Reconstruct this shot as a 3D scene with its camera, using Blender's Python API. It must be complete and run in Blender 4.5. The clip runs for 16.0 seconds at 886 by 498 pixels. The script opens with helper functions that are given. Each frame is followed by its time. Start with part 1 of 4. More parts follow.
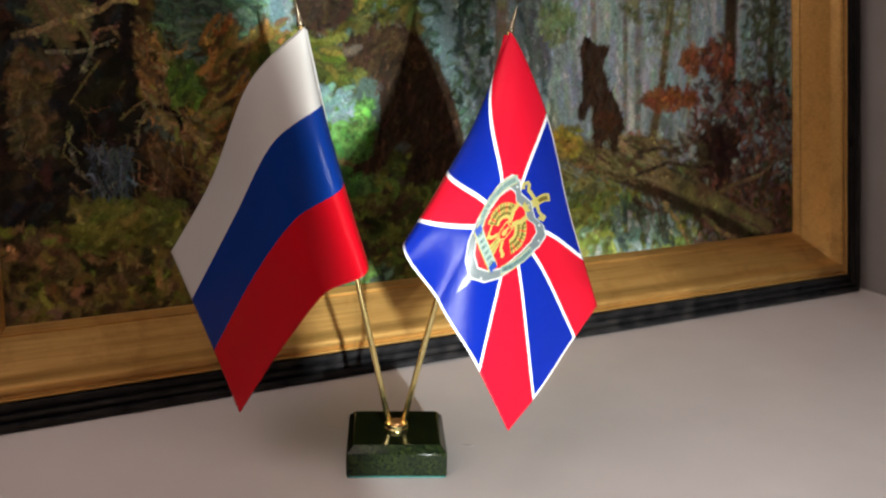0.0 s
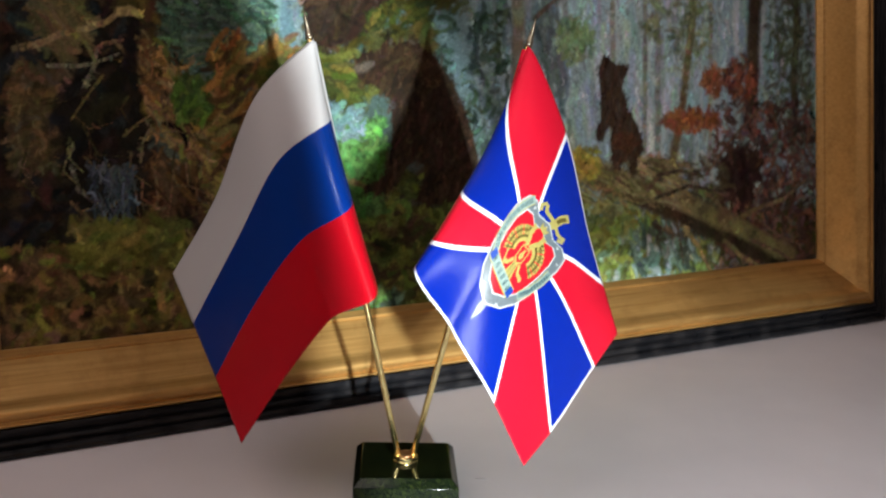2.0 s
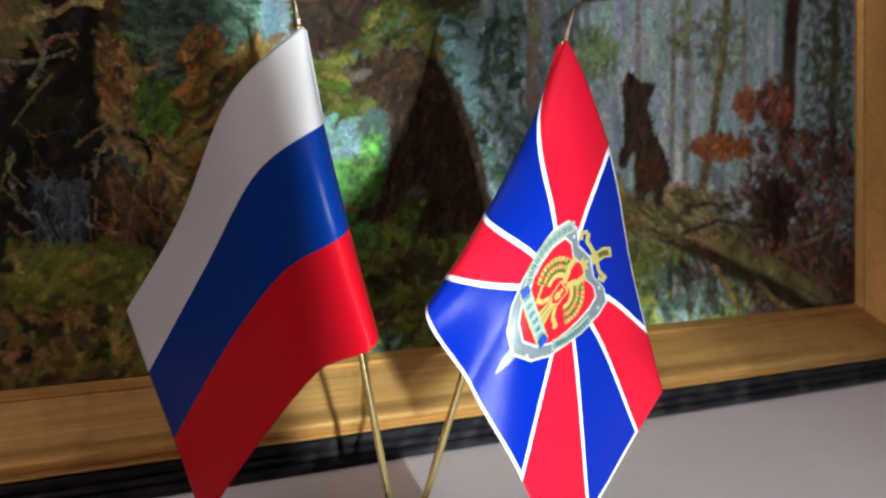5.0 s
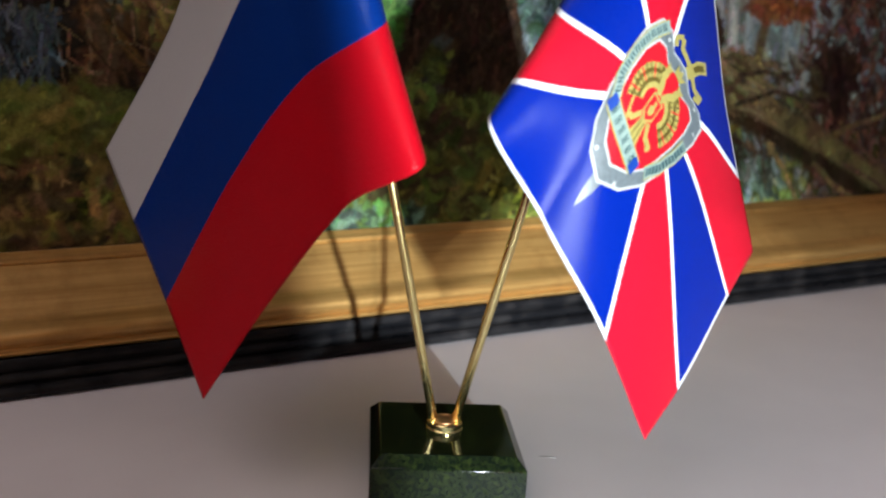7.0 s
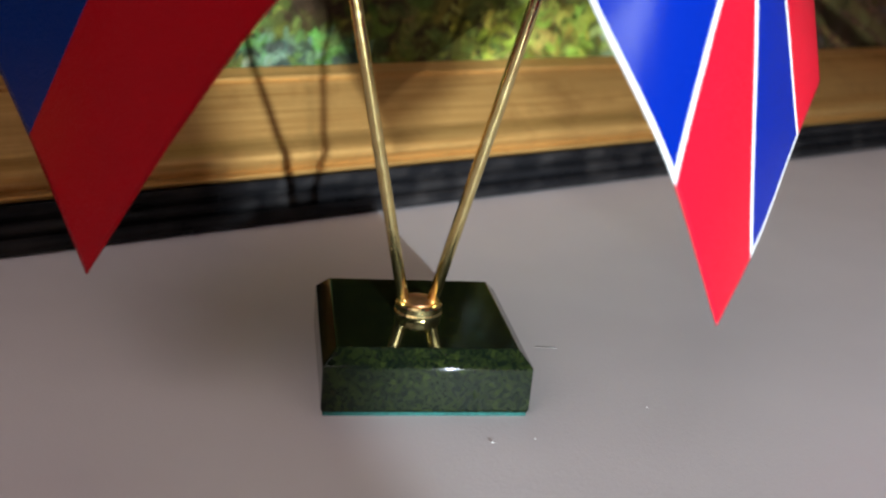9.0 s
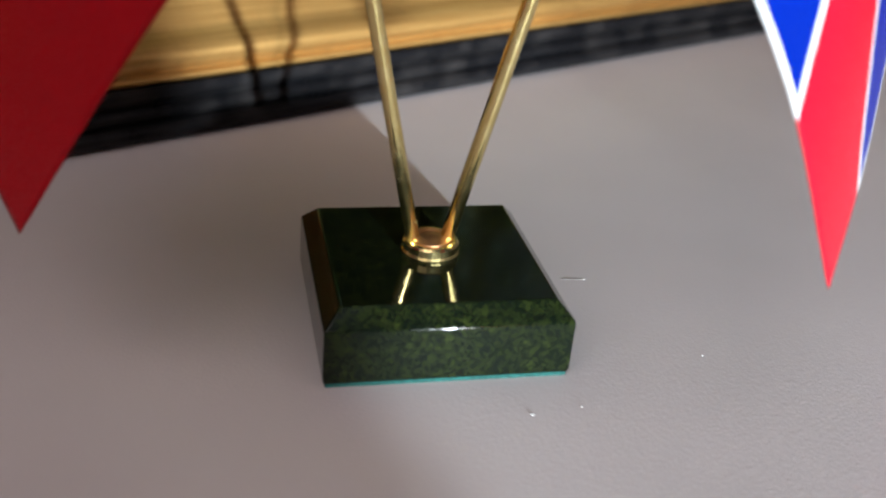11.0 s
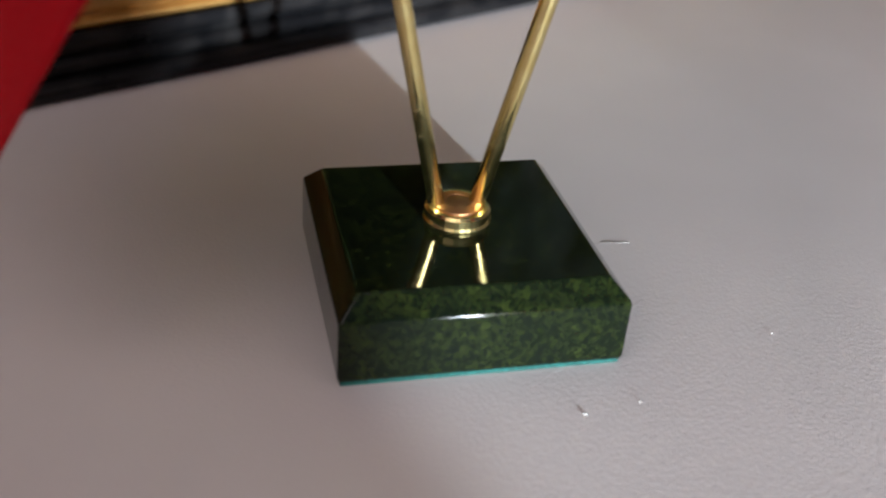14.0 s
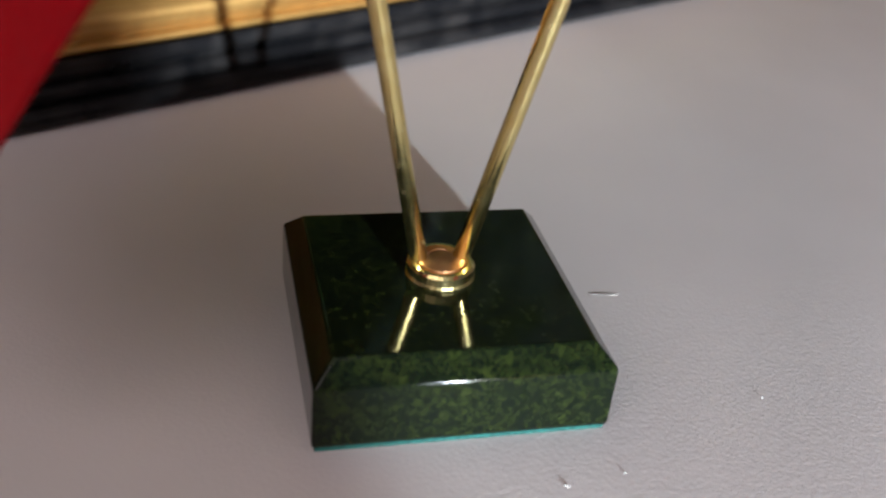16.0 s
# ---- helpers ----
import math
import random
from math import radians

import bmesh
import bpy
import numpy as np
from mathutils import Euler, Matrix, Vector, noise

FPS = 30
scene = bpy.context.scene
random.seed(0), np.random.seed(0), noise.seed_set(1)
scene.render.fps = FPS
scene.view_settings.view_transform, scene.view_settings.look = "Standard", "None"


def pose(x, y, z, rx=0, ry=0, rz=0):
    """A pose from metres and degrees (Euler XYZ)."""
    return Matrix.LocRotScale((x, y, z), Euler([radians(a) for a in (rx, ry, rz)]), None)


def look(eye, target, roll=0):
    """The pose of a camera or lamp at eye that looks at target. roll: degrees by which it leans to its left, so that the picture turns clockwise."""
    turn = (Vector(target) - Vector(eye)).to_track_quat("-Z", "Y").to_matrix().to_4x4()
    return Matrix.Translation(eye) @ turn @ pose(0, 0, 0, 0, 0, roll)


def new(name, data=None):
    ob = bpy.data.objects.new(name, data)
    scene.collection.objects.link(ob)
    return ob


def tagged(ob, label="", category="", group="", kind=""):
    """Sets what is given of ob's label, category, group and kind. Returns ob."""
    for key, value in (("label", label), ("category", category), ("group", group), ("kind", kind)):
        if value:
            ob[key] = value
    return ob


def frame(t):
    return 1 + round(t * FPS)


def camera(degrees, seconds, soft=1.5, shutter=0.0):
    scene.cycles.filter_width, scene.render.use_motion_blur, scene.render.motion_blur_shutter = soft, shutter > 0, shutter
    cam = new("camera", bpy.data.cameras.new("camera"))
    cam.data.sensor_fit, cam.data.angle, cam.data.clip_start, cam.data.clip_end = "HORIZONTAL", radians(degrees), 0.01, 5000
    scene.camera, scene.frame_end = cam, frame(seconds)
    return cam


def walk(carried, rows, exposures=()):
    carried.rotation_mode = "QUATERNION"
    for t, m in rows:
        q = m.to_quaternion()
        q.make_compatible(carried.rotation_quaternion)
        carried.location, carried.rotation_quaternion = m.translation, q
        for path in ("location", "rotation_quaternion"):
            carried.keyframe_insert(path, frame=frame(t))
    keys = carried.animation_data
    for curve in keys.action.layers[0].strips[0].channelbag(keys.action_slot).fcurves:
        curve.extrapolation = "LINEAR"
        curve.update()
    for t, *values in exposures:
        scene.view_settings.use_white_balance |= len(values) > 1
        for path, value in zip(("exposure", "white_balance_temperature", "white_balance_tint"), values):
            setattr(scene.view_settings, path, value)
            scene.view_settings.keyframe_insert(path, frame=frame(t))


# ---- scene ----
cam = camera(46.5, 16.0, soft=2.2)
PATH = [
    (0, (-0.012, -0.613, 0.284), (0.111, 1.328, -0.181), 1.5),
    (0.5, (-0.011, -0.623, 0.288), (0.098, 1.32, -0.173), 1.4),
    (1, (-0.009, -0.623, 0.286), (0.1, 1.323, -0.162), 1.2),
    (1.5, (-0.007, -0.605, 0.283), (0.101, 1.343, -0.155), 1.4),
    (2, (-0.011, -0.585, 0.277), (0.088, 1.368, -0.143), 1.8),
    (2.5, (-0.013, -0.571, 0.273), (0.092, 1.39, -0.104), 1.8),
    (3, (-0.013, -0.553, 0.268), (0.093, 1.413, -0.085), 2.2),
    (5.5, (-0.027, -0.462, 0.241), (0.113, 1.503, -0.103), 3.1),
    (6, (-0.033, -0.442, 0.226), (0.113, 1.513, -0.172), 3.3),
    (6.5, (-0.034, -0.417, 0.216), (0.105, 1.526, -0.237), 3.1),
    (7, (-0.038, -0.398, 0.193), (0.123, 1.539, -0.277), 3.4),
    (7.5, (-0.039, -0.374, 0.18), (0.167, 1.55, -0.324), 3.3),
    (8, (-0.042, -0.341, 0.164), (0.218, 1.573, -0.356), 3.0),
    (8.5, (-0.047, -0.321, 0.155), (0.25, 1.578, -0.399), 4.2),
    (8.8, (-0.048, -0.304, 0.151), (0.28, 1.566, -0.478), 5.1),
    (9, (-0.047, -0.295, 0.148), (0.288, 1.559, -0.524), 5.1),
    (9.5, (-0.051, -0.275, 0.142), (0.308, 1.558, -0.574), 5.9),
    (10, (-0.054, -0.256, 0.143), (0.341, 1.527, -0.674), 5.9),
    (12.5, (-0.059, -0.221, 0.148), (0.396, 1.477, -0.805), 5.2),
    (13, (-0.062, -0.219, 0.149), (0.408, 1.482, -0.792), 5.4),
    (13.5, (-0.057, -0.211, 0.148), (0.399, 1.478, -0.821), 4.3),
    (14, (-0.056, -0.192, 0.135), (0.402, 1.448, -0.916), 4.9),
    (14.5, (-0.05, -0.18, 0.128), (0.424, 1.437, -0.95), 5.0),
    (15, (-0.051, -0.177, 0.13), (0.41, 1.441, -0.951), 5.6),
    (15.5, (-0.05, -0.181, 0.139), (0.405, 1.449, -0.927), 5.6),
    (16, (-0.051, -0.18, 0.142), (0.415, 1.456, -0.91), 6.2),
]
cam.data.dof.use_dof, cam.data.dof.aperture_fstop = True, 11.0
walk(cam, [(t, look(eye, target, roll)) for t, eye, target, roll in PATH],
     [(0, 0.0, 7350, 10), (1.0, 0.0, 7200, 10), (2.0, 0.0, 6700, 10), (3.0, 0.0, 6500, 10), (6.0, 0.0, 6500, 10), (7.5, -0.15, 6500, 10),
      (9.0, -0.18, 6500, 10), (10.0, -0.08, 6500, 10), (12.5, 0.0, 6500, 10), (14.0, 0.05, 6500, 10), (15.0, 0.10, 6500, 10), (16.0, 0.08, 6500, 10)])

# ---- places ----
ROOM_TURN = 26.2                                  # the picture and its wall stand turned by this much
ROOM = pose(0, 0.160, 0, 0, 0, ROOM_TURN)         # u along the wall, n towards it, z up
LEAN_BACK = 8.0


def at_room(u, n, z):
    return ROOM @ Vector((u, n, z))


# ---- light ----
SUN_WAY = Vector((-0.235, 0.972, -0.034)).normalized()   # the way the low sun's light goes
sun = new("sun", bpy.data.lights.new("sun", "SUN"))
sun.data.energy, sun.data.angle, sun.data.color = 1.9, radians(0.6), (1.0, 0.98, 0.97)
sun.matrix_world = look((0, 0, 2), Vector((0, 0, 2)) + SUN_WAY)

world = bpy.data.worlds.new("sky")
scene.world = world
world.use_nodes = True
sky = world.node_tree.nodes.new("ShaderNodeTexSky")
sky.sky_type, sky.sun_disc = "NISHITA", False
sky.sun_elevation, sky.sun_rotation = radians(4), radians(163)
world.node_tree.links.new(sky.outputs[0], world.node_tree.nodes["Background"].inputs[0])
world.node_tree.nodes["Background"].inputs[1].default_value = 0.1


def fill_light(name, u, n, z, tu, tn, tz, width, height, energy, color):
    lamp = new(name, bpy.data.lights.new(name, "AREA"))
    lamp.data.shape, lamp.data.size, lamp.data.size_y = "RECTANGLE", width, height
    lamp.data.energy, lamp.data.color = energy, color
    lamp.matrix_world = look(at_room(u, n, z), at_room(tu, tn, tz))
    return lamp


# added fill from behind the camera, set before the blinded opening
fill_light("south_fill", 0.27, -1.40, 1.26, -0.10, 0.0, 0.0, 0.50, 1.1, 3.4, (1.0, 0.885, 0.88))
# added warm fill from the left; the west wall has no window
fill_light("side_fill", -1.25, -0.70, 1.45, 0.0, 0.05, 0.0, 1.4, 1.7, 14.5, (1.0, 0.86, 0.86))
# added lamp in line with the sun; strengthens its beam on desk and flags
strip = bpy.data.lights.new("sun_beam_fill", "AREA")
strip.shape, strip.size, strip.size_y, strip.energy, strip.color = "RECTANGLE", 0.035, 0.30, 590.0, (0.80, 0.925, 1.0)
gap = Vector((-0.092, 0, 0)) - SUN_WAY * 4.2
new("sun_beam_fill", strip).matrix_world = look(gap + Vector((0, 0, 0.25)), (0.05, 0.0, 0.05))


# ---- materials ----
class Mat:
    """A node material with short calls."""

    def __init__(self, name, color=(0.5, 0.5, 0.5), rough=0.5, metal=0.0, spec=0.5):
        self.m = bpy.data.materials.new(name)
        self.m.use_nodes = True
        self.t = self.m.node_tree
        self.b = self.t.nodes["Principled BSDF"]
        self.b.inputs["Base Color"].default_value = (*color, 1)
        self.b.inputs["Roughness"].default_value = rough
        self.b.inputs["Metallic"].default_value = metal
        self.b.inputs["Specular IOR Level"].default_value = spec

    def node(self, kind, **sets):
        n = self.t.nodes.new("ShaderNode" + kind)
        for key, value in sets.items():
            if key == "operation":
                n.operation = value
            elif key == "data_type":
                n.data_type = value
            elif key == "blend_type":
                n.blend_type = value
            elif key == "attribute_name":
                n.attribute_name = value
        return n

    def link(self, a, b):
        self.t.links.new(a, b)

    def put(self, socket, value):
        if isinstance(value, (int, float)):
            socket.default_value = value
        elif isinstance(value, tuple):
            socket.default_value = value
        else:
            self.link(value, socket)

    def math(self, op, a, b=0.0, c=0.0):
        n = self.node("Math", operation=op)
        for k, v in enumerate((a, b, c)):
            self.put(n.inputs[k], v)
        return n.outputs[0]

    def coords(self, kind="Object", scale=(1, 1, 1)):
        c = self.node("TexCoord")
        m = self.node("Mapping")
        m.inputs["Scale"].default_value = scale
        self.link(c.outputs[kind], m.inputs[0])
        return m.outputs[0]

    def noise(self, scale, detail=4.0, rough=0.55, vec=None, distort=0.0):
        n = self.node("TexNoise")
        n.inputs["Scale"].default_value, n.inputs["Detail"].default_value = scale, detail
        n.inputs["Roughness"].default_value, n.inputs["Distortion"].default_value = rough, distort
        self.link(vec if vec is not None else self.coords(), n.inputs["Vector"])
        return n.outputs["Fac"]

    def ramp(self, fac, *stops):
        r = self.node("ValToRGB")
        e = r.color_ramp.elements
        while len(e) < len(stops):
            e.new(0.5)
        for el, (p, c) in zip(e, stops):
            el.position, el.color = p, (*c, 1) if len(c) == 3 else c
        self.link(fac, r.inputs[0])
        return r.outputs[0]

    def mix(self, fac, a, b, blend="MIX"):
        n = self.node("Mix", data_type="RGBA", blend_type=blend)
        self.put(n.inputs[0], fac)
        self.put(n.inputs[6], (*a, 1) if isinstance(a, tuple) and len(a) == 3 else a)
        self.put(n.inputs[7], (*b, 1) if isinstance(b, tuple) and len(b) == 3 else b)
        return n.outputs[2]

    def color(self, value):
        self.put(self.b.inputs["Base Color"], value)
        return self

    def roughness(self, value):
        self.put(self.b.inputs["Roughness"], value)
        return self

    def bump(self, height, strength=0.3, distance=0.001):
        n = self.node("Bump")
        n.inputs["Strength"].default_value, n.inputs["Distance"].default_value = strength, distance
        self.link(height, n.inputs["Height"])
        self.link(n.outputs[0], self.b.inputs["Normal"])
        return self


def table_material():
    m = Mat("grained_leatherette", rough=0.5)
    big = m.noise(9, 3)
    fine = m.noise(900, 3, 0.6)
    vor = m.node("TexVoronoi")
    vor.inputs["Scale"].default_value = 1100
    m.link(m.coords(), vor.inputs["Vector"])
    m.color(m.mix(m.ramp(big, (0.3, (0, 0, 0)), (0.7, (1, 1, 1))), (0.605, 0.57, 0.578), (0.665, 0.628, 0.636)))
    m.roughness(m.ramp(m.noise(30, 3), (0.3, (0.40, 0.40, 0.40)), (0.7, (0.52, 0.52, 0.52))))
    m.bump(m.math("ADD", vor.outputs["Distance"], fine), 0.08, 0.0005)
    return m.m


def gold_material():
    m = Mat("gold_leaf", rough=0.34, metal=0.62)
    along = m.coords("Object", (14, 500, 500))
    streak = m.noise(1.0, 4, 0.6, along)
    weave = m.noise(1.0, 3, 0.6, m.coords("Object", (700, 60, 60)))
    wear = m.noise(38, 5, 0.65)
    c = m.mix(m.ramp(streak, (0.25, (0, 0, 0)), (0.75, (1, 1, 1))), (0.35, 0.175, 0.046), (0.57, 0.34, 0.112))
    c = m.mix(m.ramp(wear, (0.5, (0, 0, 0)), (0.72, (0.5, 0.5, 0.5))), c, (0.20, 0.088, 0.024))
    c = m.mix(m.ramp(weave, (0.45, (0, 0, 0)), (0.7, (0.3, 0.3, 0.3))), c, (0.38, 0.23, 0.075))
    m.color(c)
    m.roughness(m.ramp(wear, (0.35, (0.32, 0.32, 0.32)), (0.7, (0.46, 0.46, 0.46))))
    m.bump(m.math("ADD", m.math("MULTIPLY", streak, 0.4), weave), 0.14, 0.0003)
    return m.m


def black_material():
    m = Mat("black_lacquer", (0.008, 0.008, 0.009), rough=0.38, spec=0.12)
    w = m.noise(60, 5)
    m.color(m.mix(m.ramp(w, (0.45, (0, 0, 0)), (0.75, (1, 1, 1))), (0.006, 0.006, 0.007), (0.022, 0.020, 0.020)))
    m.roughness(m.ramp(w, (0.3, (0.24, 0.24, 0.24)), (0.7, (0.42, 0.42, 0.42))))
    return m.m


def canvas_material():
    m = Mat("varnished_oil_paint", rough=0.55, spec=0.04)
    a = m.node("Attribute", attribute_name="paint")
    dabs = m.noise(420, 4, 0.6, m.coords(), 0.6)
    tone = m.ramp(dabs, (0.3, (0.72, 0.72, 0.72)), (0.7, (1.2, 1.2, 1.2)))
    m.color(m.mix(1.0, a.outputs["Color"], tone, "MULTIPLY"))
    weave = m.noise(1500, 2)
    m.bump(m.math("ADD", dabs, m.math("MULTIPLY", weave, 0.3)), 0.25, 0.0008)
    return m.m


def marble_material():
    m = Mat("green_serpentine", rough=0.09, spec=0.20)
    a = m.noise(520, 12, 0.80, None, 0.15)
    b = m.noise(170, 5, 0.62, None, 0.8)
    veins = m.math("ABSOLUTE", m.math("SUBTRACT", m.noise(340, 6, 0.6, None, 1.4), 0.5))
    c = m.ramp(a, (0.30, (0.0010, 0.0017, 0.0010)), (0.46, (0.0045, 0.0078, 0.0028)), (0.58, (0.016, 0.0235, 0.0058)), (0.78, (0.055, 0.067, 0.016)))
    c = m.mix(m.ramp(b, (0.40, (0, 0, 0)), (0.68, (0.8, 0.8, 0.8))), c, (0.0024, 0.0048, 0.0030))
    c = m.mix(m.ramp(veins, (0.0, (0.75, 0.75, 0.75)), (0.04, (0, 0, 0))), c, (0.0018, 0.0036, 0.0036))
    m.color(c)
    m.roughness(m.ramp(b, (0.4, (0.06, 0.06, 0.06)), (0.8, (0.16, 0.16, 0.16))))
    return m.m


def brass_material(name, a, b, rough):
    m = Mat(name, rough=rough, metal=1.0)
    n = m.noise(1.0, 4, 0.6, m.coords("Object", (260, 260, 260)))
    m.color(m.mix(m.ramp(n, (0.4, (0, 0, 0)), (0.65, (1, 1, 1))), a, b))
    m.roughness(m.ramp(n, (0.3, (rough, rough, rough)), (0.75, (rough + 0.14,) * 3)))
    return m.m


def satin(m, color):
    """A smooth satin weave: a close gloss with a fine glitter of the threads."""
    uvs = m.coords("UV", (420, 280, 1))
    weave = m.noise(1.0, 2, 0.7, uvs)
    thread = m.noise(1.0, 1, 0.5, m.coords("UV", (40, 900, 1)))
    m.color(m.mix(1.0, color, m.ramp(weave, (0.3, (0.86, 0.86, 0.86)), (0.7, (1.1, 1.1, 1.1))), "MULTIPLY"))
    m.roughness(m.ramp(weave, (0.3, (0.22, 0.22, 0.22)), (0.7, (0.32, 0.32, 0.32))))
    m.b.inputs["Specular IOR Level"].default_value = 0.11
    m.bump(m.math("ADD", weave, m.math("MULTIPLY", thread, 0.6)), 0.40, 0.00016)
    return m.m


def uv_axes(m):
    c = m.node("TexCoord")
    x = m.node("SeparateXYZ")
    m.link(c.outputs["UV"], x.inputs[0])
    return x.outputs[0], x.outputs[1]


WHITE = (0.44, 0.435, 0.43)


def striped_satin():
    m = Mat("tricolour_satin")
    s, h = uv_axes(m)
    c = m.mix(m.math("GREATER_THAN", h, 0.338), WHITE, (0.0005, 0.022, 0.165))
    c = m.mix(m.math("GREATER_THAN", h, 0.668), c, (0.40, 0.003, 0.010))
    return satin(m, c)


def rayed_satin():
    """Eight rays from the middle, red and blue in turn, each edged in white."""
    m = Mat("rayed_satin")
    s, h = uv_axes(m)
    x = m.math("MULTIPLY", m.math("SUBTRACT", s, 0.55), 1.5)
    y = m.math("SUBTRACT", h, 0.467)
    turn = m.math("ARCTAN2", y, x)
    count, near = 0.0, 1.0
    for degrees in (-157, -116, -47, -15, 22, 63, 147, 169):
        a = radians(degrees)
        count = m.math("ADD", m.math("GREATER_THAN", turn, a), count)
        across = m.math("ABSOLUTE", m.math("SUBTRACT", m.math("MULTIPLY", y, math.cos(a)), m.math("MULTIPLY", x, math.sin(a))))
        ahead = m.math("ADD", m.math("MULTIPLY", x, math.cos(a)), m.math("MULTIPLY", y, math.sin(a)))
        near = m.math("MINIMUM", m.math("ADD", across, m.math("LESS_THAN", ahead, 0.0)), near)
    red = m.math("MODULO", count, 2.0)
    blue = m.math("SUBTRACT", 1.0, red)
    rim = m.math("MINIMUM", m.math("MULTIPLY", m.math("SUBTRACT", 1.0, s), 1.5), m.math("MINIMUM", h, m.math("SUBTRACT", 1.0, h)))
    edge = m.math("MULTIPLY", m.math("LESS_THAN", rim, 0.012), blue)
    white = m.math("MAXIMUM", edge, m.math("LESS_THAN", near, 0.0095))
    c = m.mix(blue, (0.46, 0.006, 0.020), (0.0004, 0.012, 0.20))
    return satin(m, m.mix(white, c, (0.62, 0.63, 0.64)))


def plain(name, color, rough=0.5, metal=0.0, spread=0.25, scale=200.0):
    m = Mat(name, rough=rough, metal=metal)
    n = m.noise(scale, 4)
    lo, hi = tuple(c * (1 - spread) for c in color), tuple(min(1.0, c * (1 + spread)) for c in color)
    m.color(m.mix(m.ramp(n, (0.35, (0, 0, 0)), (0.65, (1, 1, 1))), lo, hi))
    m.bump(n, 0.1, 0.0003)
    return m.m


TABLE, GOLD, BLACK, CANVAS, MARBLE = table_material(), gold_material(), black_material(), canvas_material(), marble_material()
BRASS = brass_material("polished_brass", (0.82, 0.66, 0.27), (0.88, 0.74, 0.35), 0.15)
COPPER = brass_material("dull_copper", (0.52, 0.26, 0.13), (0.66, 0.38, 0.20), 0.30)
STEEL = brass_material("dark_nickel", (0.20, 0.165, 0.12), (0.30, 0.25, 0.18), 0.26)
FELT = plain("teal_felt", (0.008, 0.075, 0.066), 0.95, 0, 0.3, 900)
STRIPES, RAYS = striped_satin(), rayed_satin()
WALL = plain("painted_plaster", (0.27, 0.25, 0.25), 0.85, 0, 0.06, 14)
FLOOR = plain("brown_parquet", (0.16, 0.09, 0.05), 0.45, 0, 0.3, 6)
CEILING = plain("white_plaster", (0.75, 0.74, 0.72), 0.9, 0, 0.04, 9)
CLOTH = plain("added_curtain_cloth", (0.22, 0.15, 0.11), 0.9, 0, 0.2, 60)
WOOD = plain("dark_wood", (0.10, 0.055, 0.03), 0.4, 0, 0.3, 25)
BACKING = plain("brown_fibreboard", (0.20, 0.13, 0.07), 0.9, 0, 0.2, 80)


# ---- building helpers ----
def part(name, bm, material, parent=None, label="", smooth=False):
    """Links a bmesh as one mesh object, under parent if there is one."""
    me = bpy.data.meshes.new(name)
    bmesh.ops.recalc_face_normals(bm, faces=bm.faces)
    bm.to_mesh(me)
    bm.free()
    me.materials.append(material)
    if smooth:
        me.polygons.foreach_set("use_smooth", [True] * len(me.polygons))
    ob = new(name, me)
    if parent is not None:
        ob.parent = parent
    if label:
        tagged(ob, label)
    return ob


def box(x0, y0, z0, x1, y1, z1, bevel=0.0, segments=2):
    bm = bmesh.new()
    bmesh.ops.create_cube(bm, size=1)
    for v in bm.verts:
        v.co = Vector(((x0 + x1) / 2 + v.co.x * (x1 - x0), (y0 + y1) / 2 + v.co.y * (y1 - y0), (z0 + z1) / 2 + v.co.z * (z1 - z0)))
    if bevel:
        bmesh.ops.bevel(bm, geom=bm.edges[:], offset=bevel, segments=segments, affect="EDGES", profile=0.6)
    return bm


def lathe(profile, segments=32, m=Matrix()):
    """A solid turned from (radius, z) pairs, bottom to top."""
    bm = bmesh.new()
    rings = []
    for r, z in profile:
        rings.append([bm.verts.new(m @ Vector((r * math.cos(2 * math.pi * k / segments), r * math.sin(2 * math.pi * k / segments), z))) for k in range(segments)])
    for a, b in zip(rings, rings[1:]):
        for k in range(segments):
            bm.faces.new((a[k], a[(k + 1) % segments], b[(k + 1) % segments], b[k]))
    bm.faces.new(rings[0][::-1])
    bm.faces.new(rings[-1])
    return bm


def empty(name, m=None):
    ob = new(name)
    ob.empty_display_size = 0.02
    if m is not None:
        ob.matrix_world = m
    return ob


# ---- the room ----
def wall_with_opening(name, u0, u1, z0, z1, openings, n0, n1, along_n=False):
    """A wall of boxes round its openings (lo, hi, bottom, top), left to right, joined into one mesh."""
    bm = bmesh.new()

    def slab(a, b, c, d):
        if b - a < 1e-4 or d - c < 1e-4:
            return
        lo, hi = ((n0, a, c), (n1, b, d)) if along_n else ((a, n0, c), (b, n1, d))
        piece = bmesh.ops.create_cube(bm, size=1)["verts"]
        for v in piece:
            v.co = Vector([(lo[k] + hi[k]) / 2 + v.co[k] * (hi[k] - lo[k]) for k in range(3)])

    edge = u0
    for a, b, c, d in openings:
        slab(edge, a, z0, z1)
        slab(a, b, z0, c)
        slab(a, b, d, z1)
        edge = b
    slab(edge, u1, z0, z1)
    ob = part(name, bm, WALL)
    ob.matrix_world = ROOM
    return tagged(ob, "plain grey painted plaster wall of the room", "wall", kind="structure")


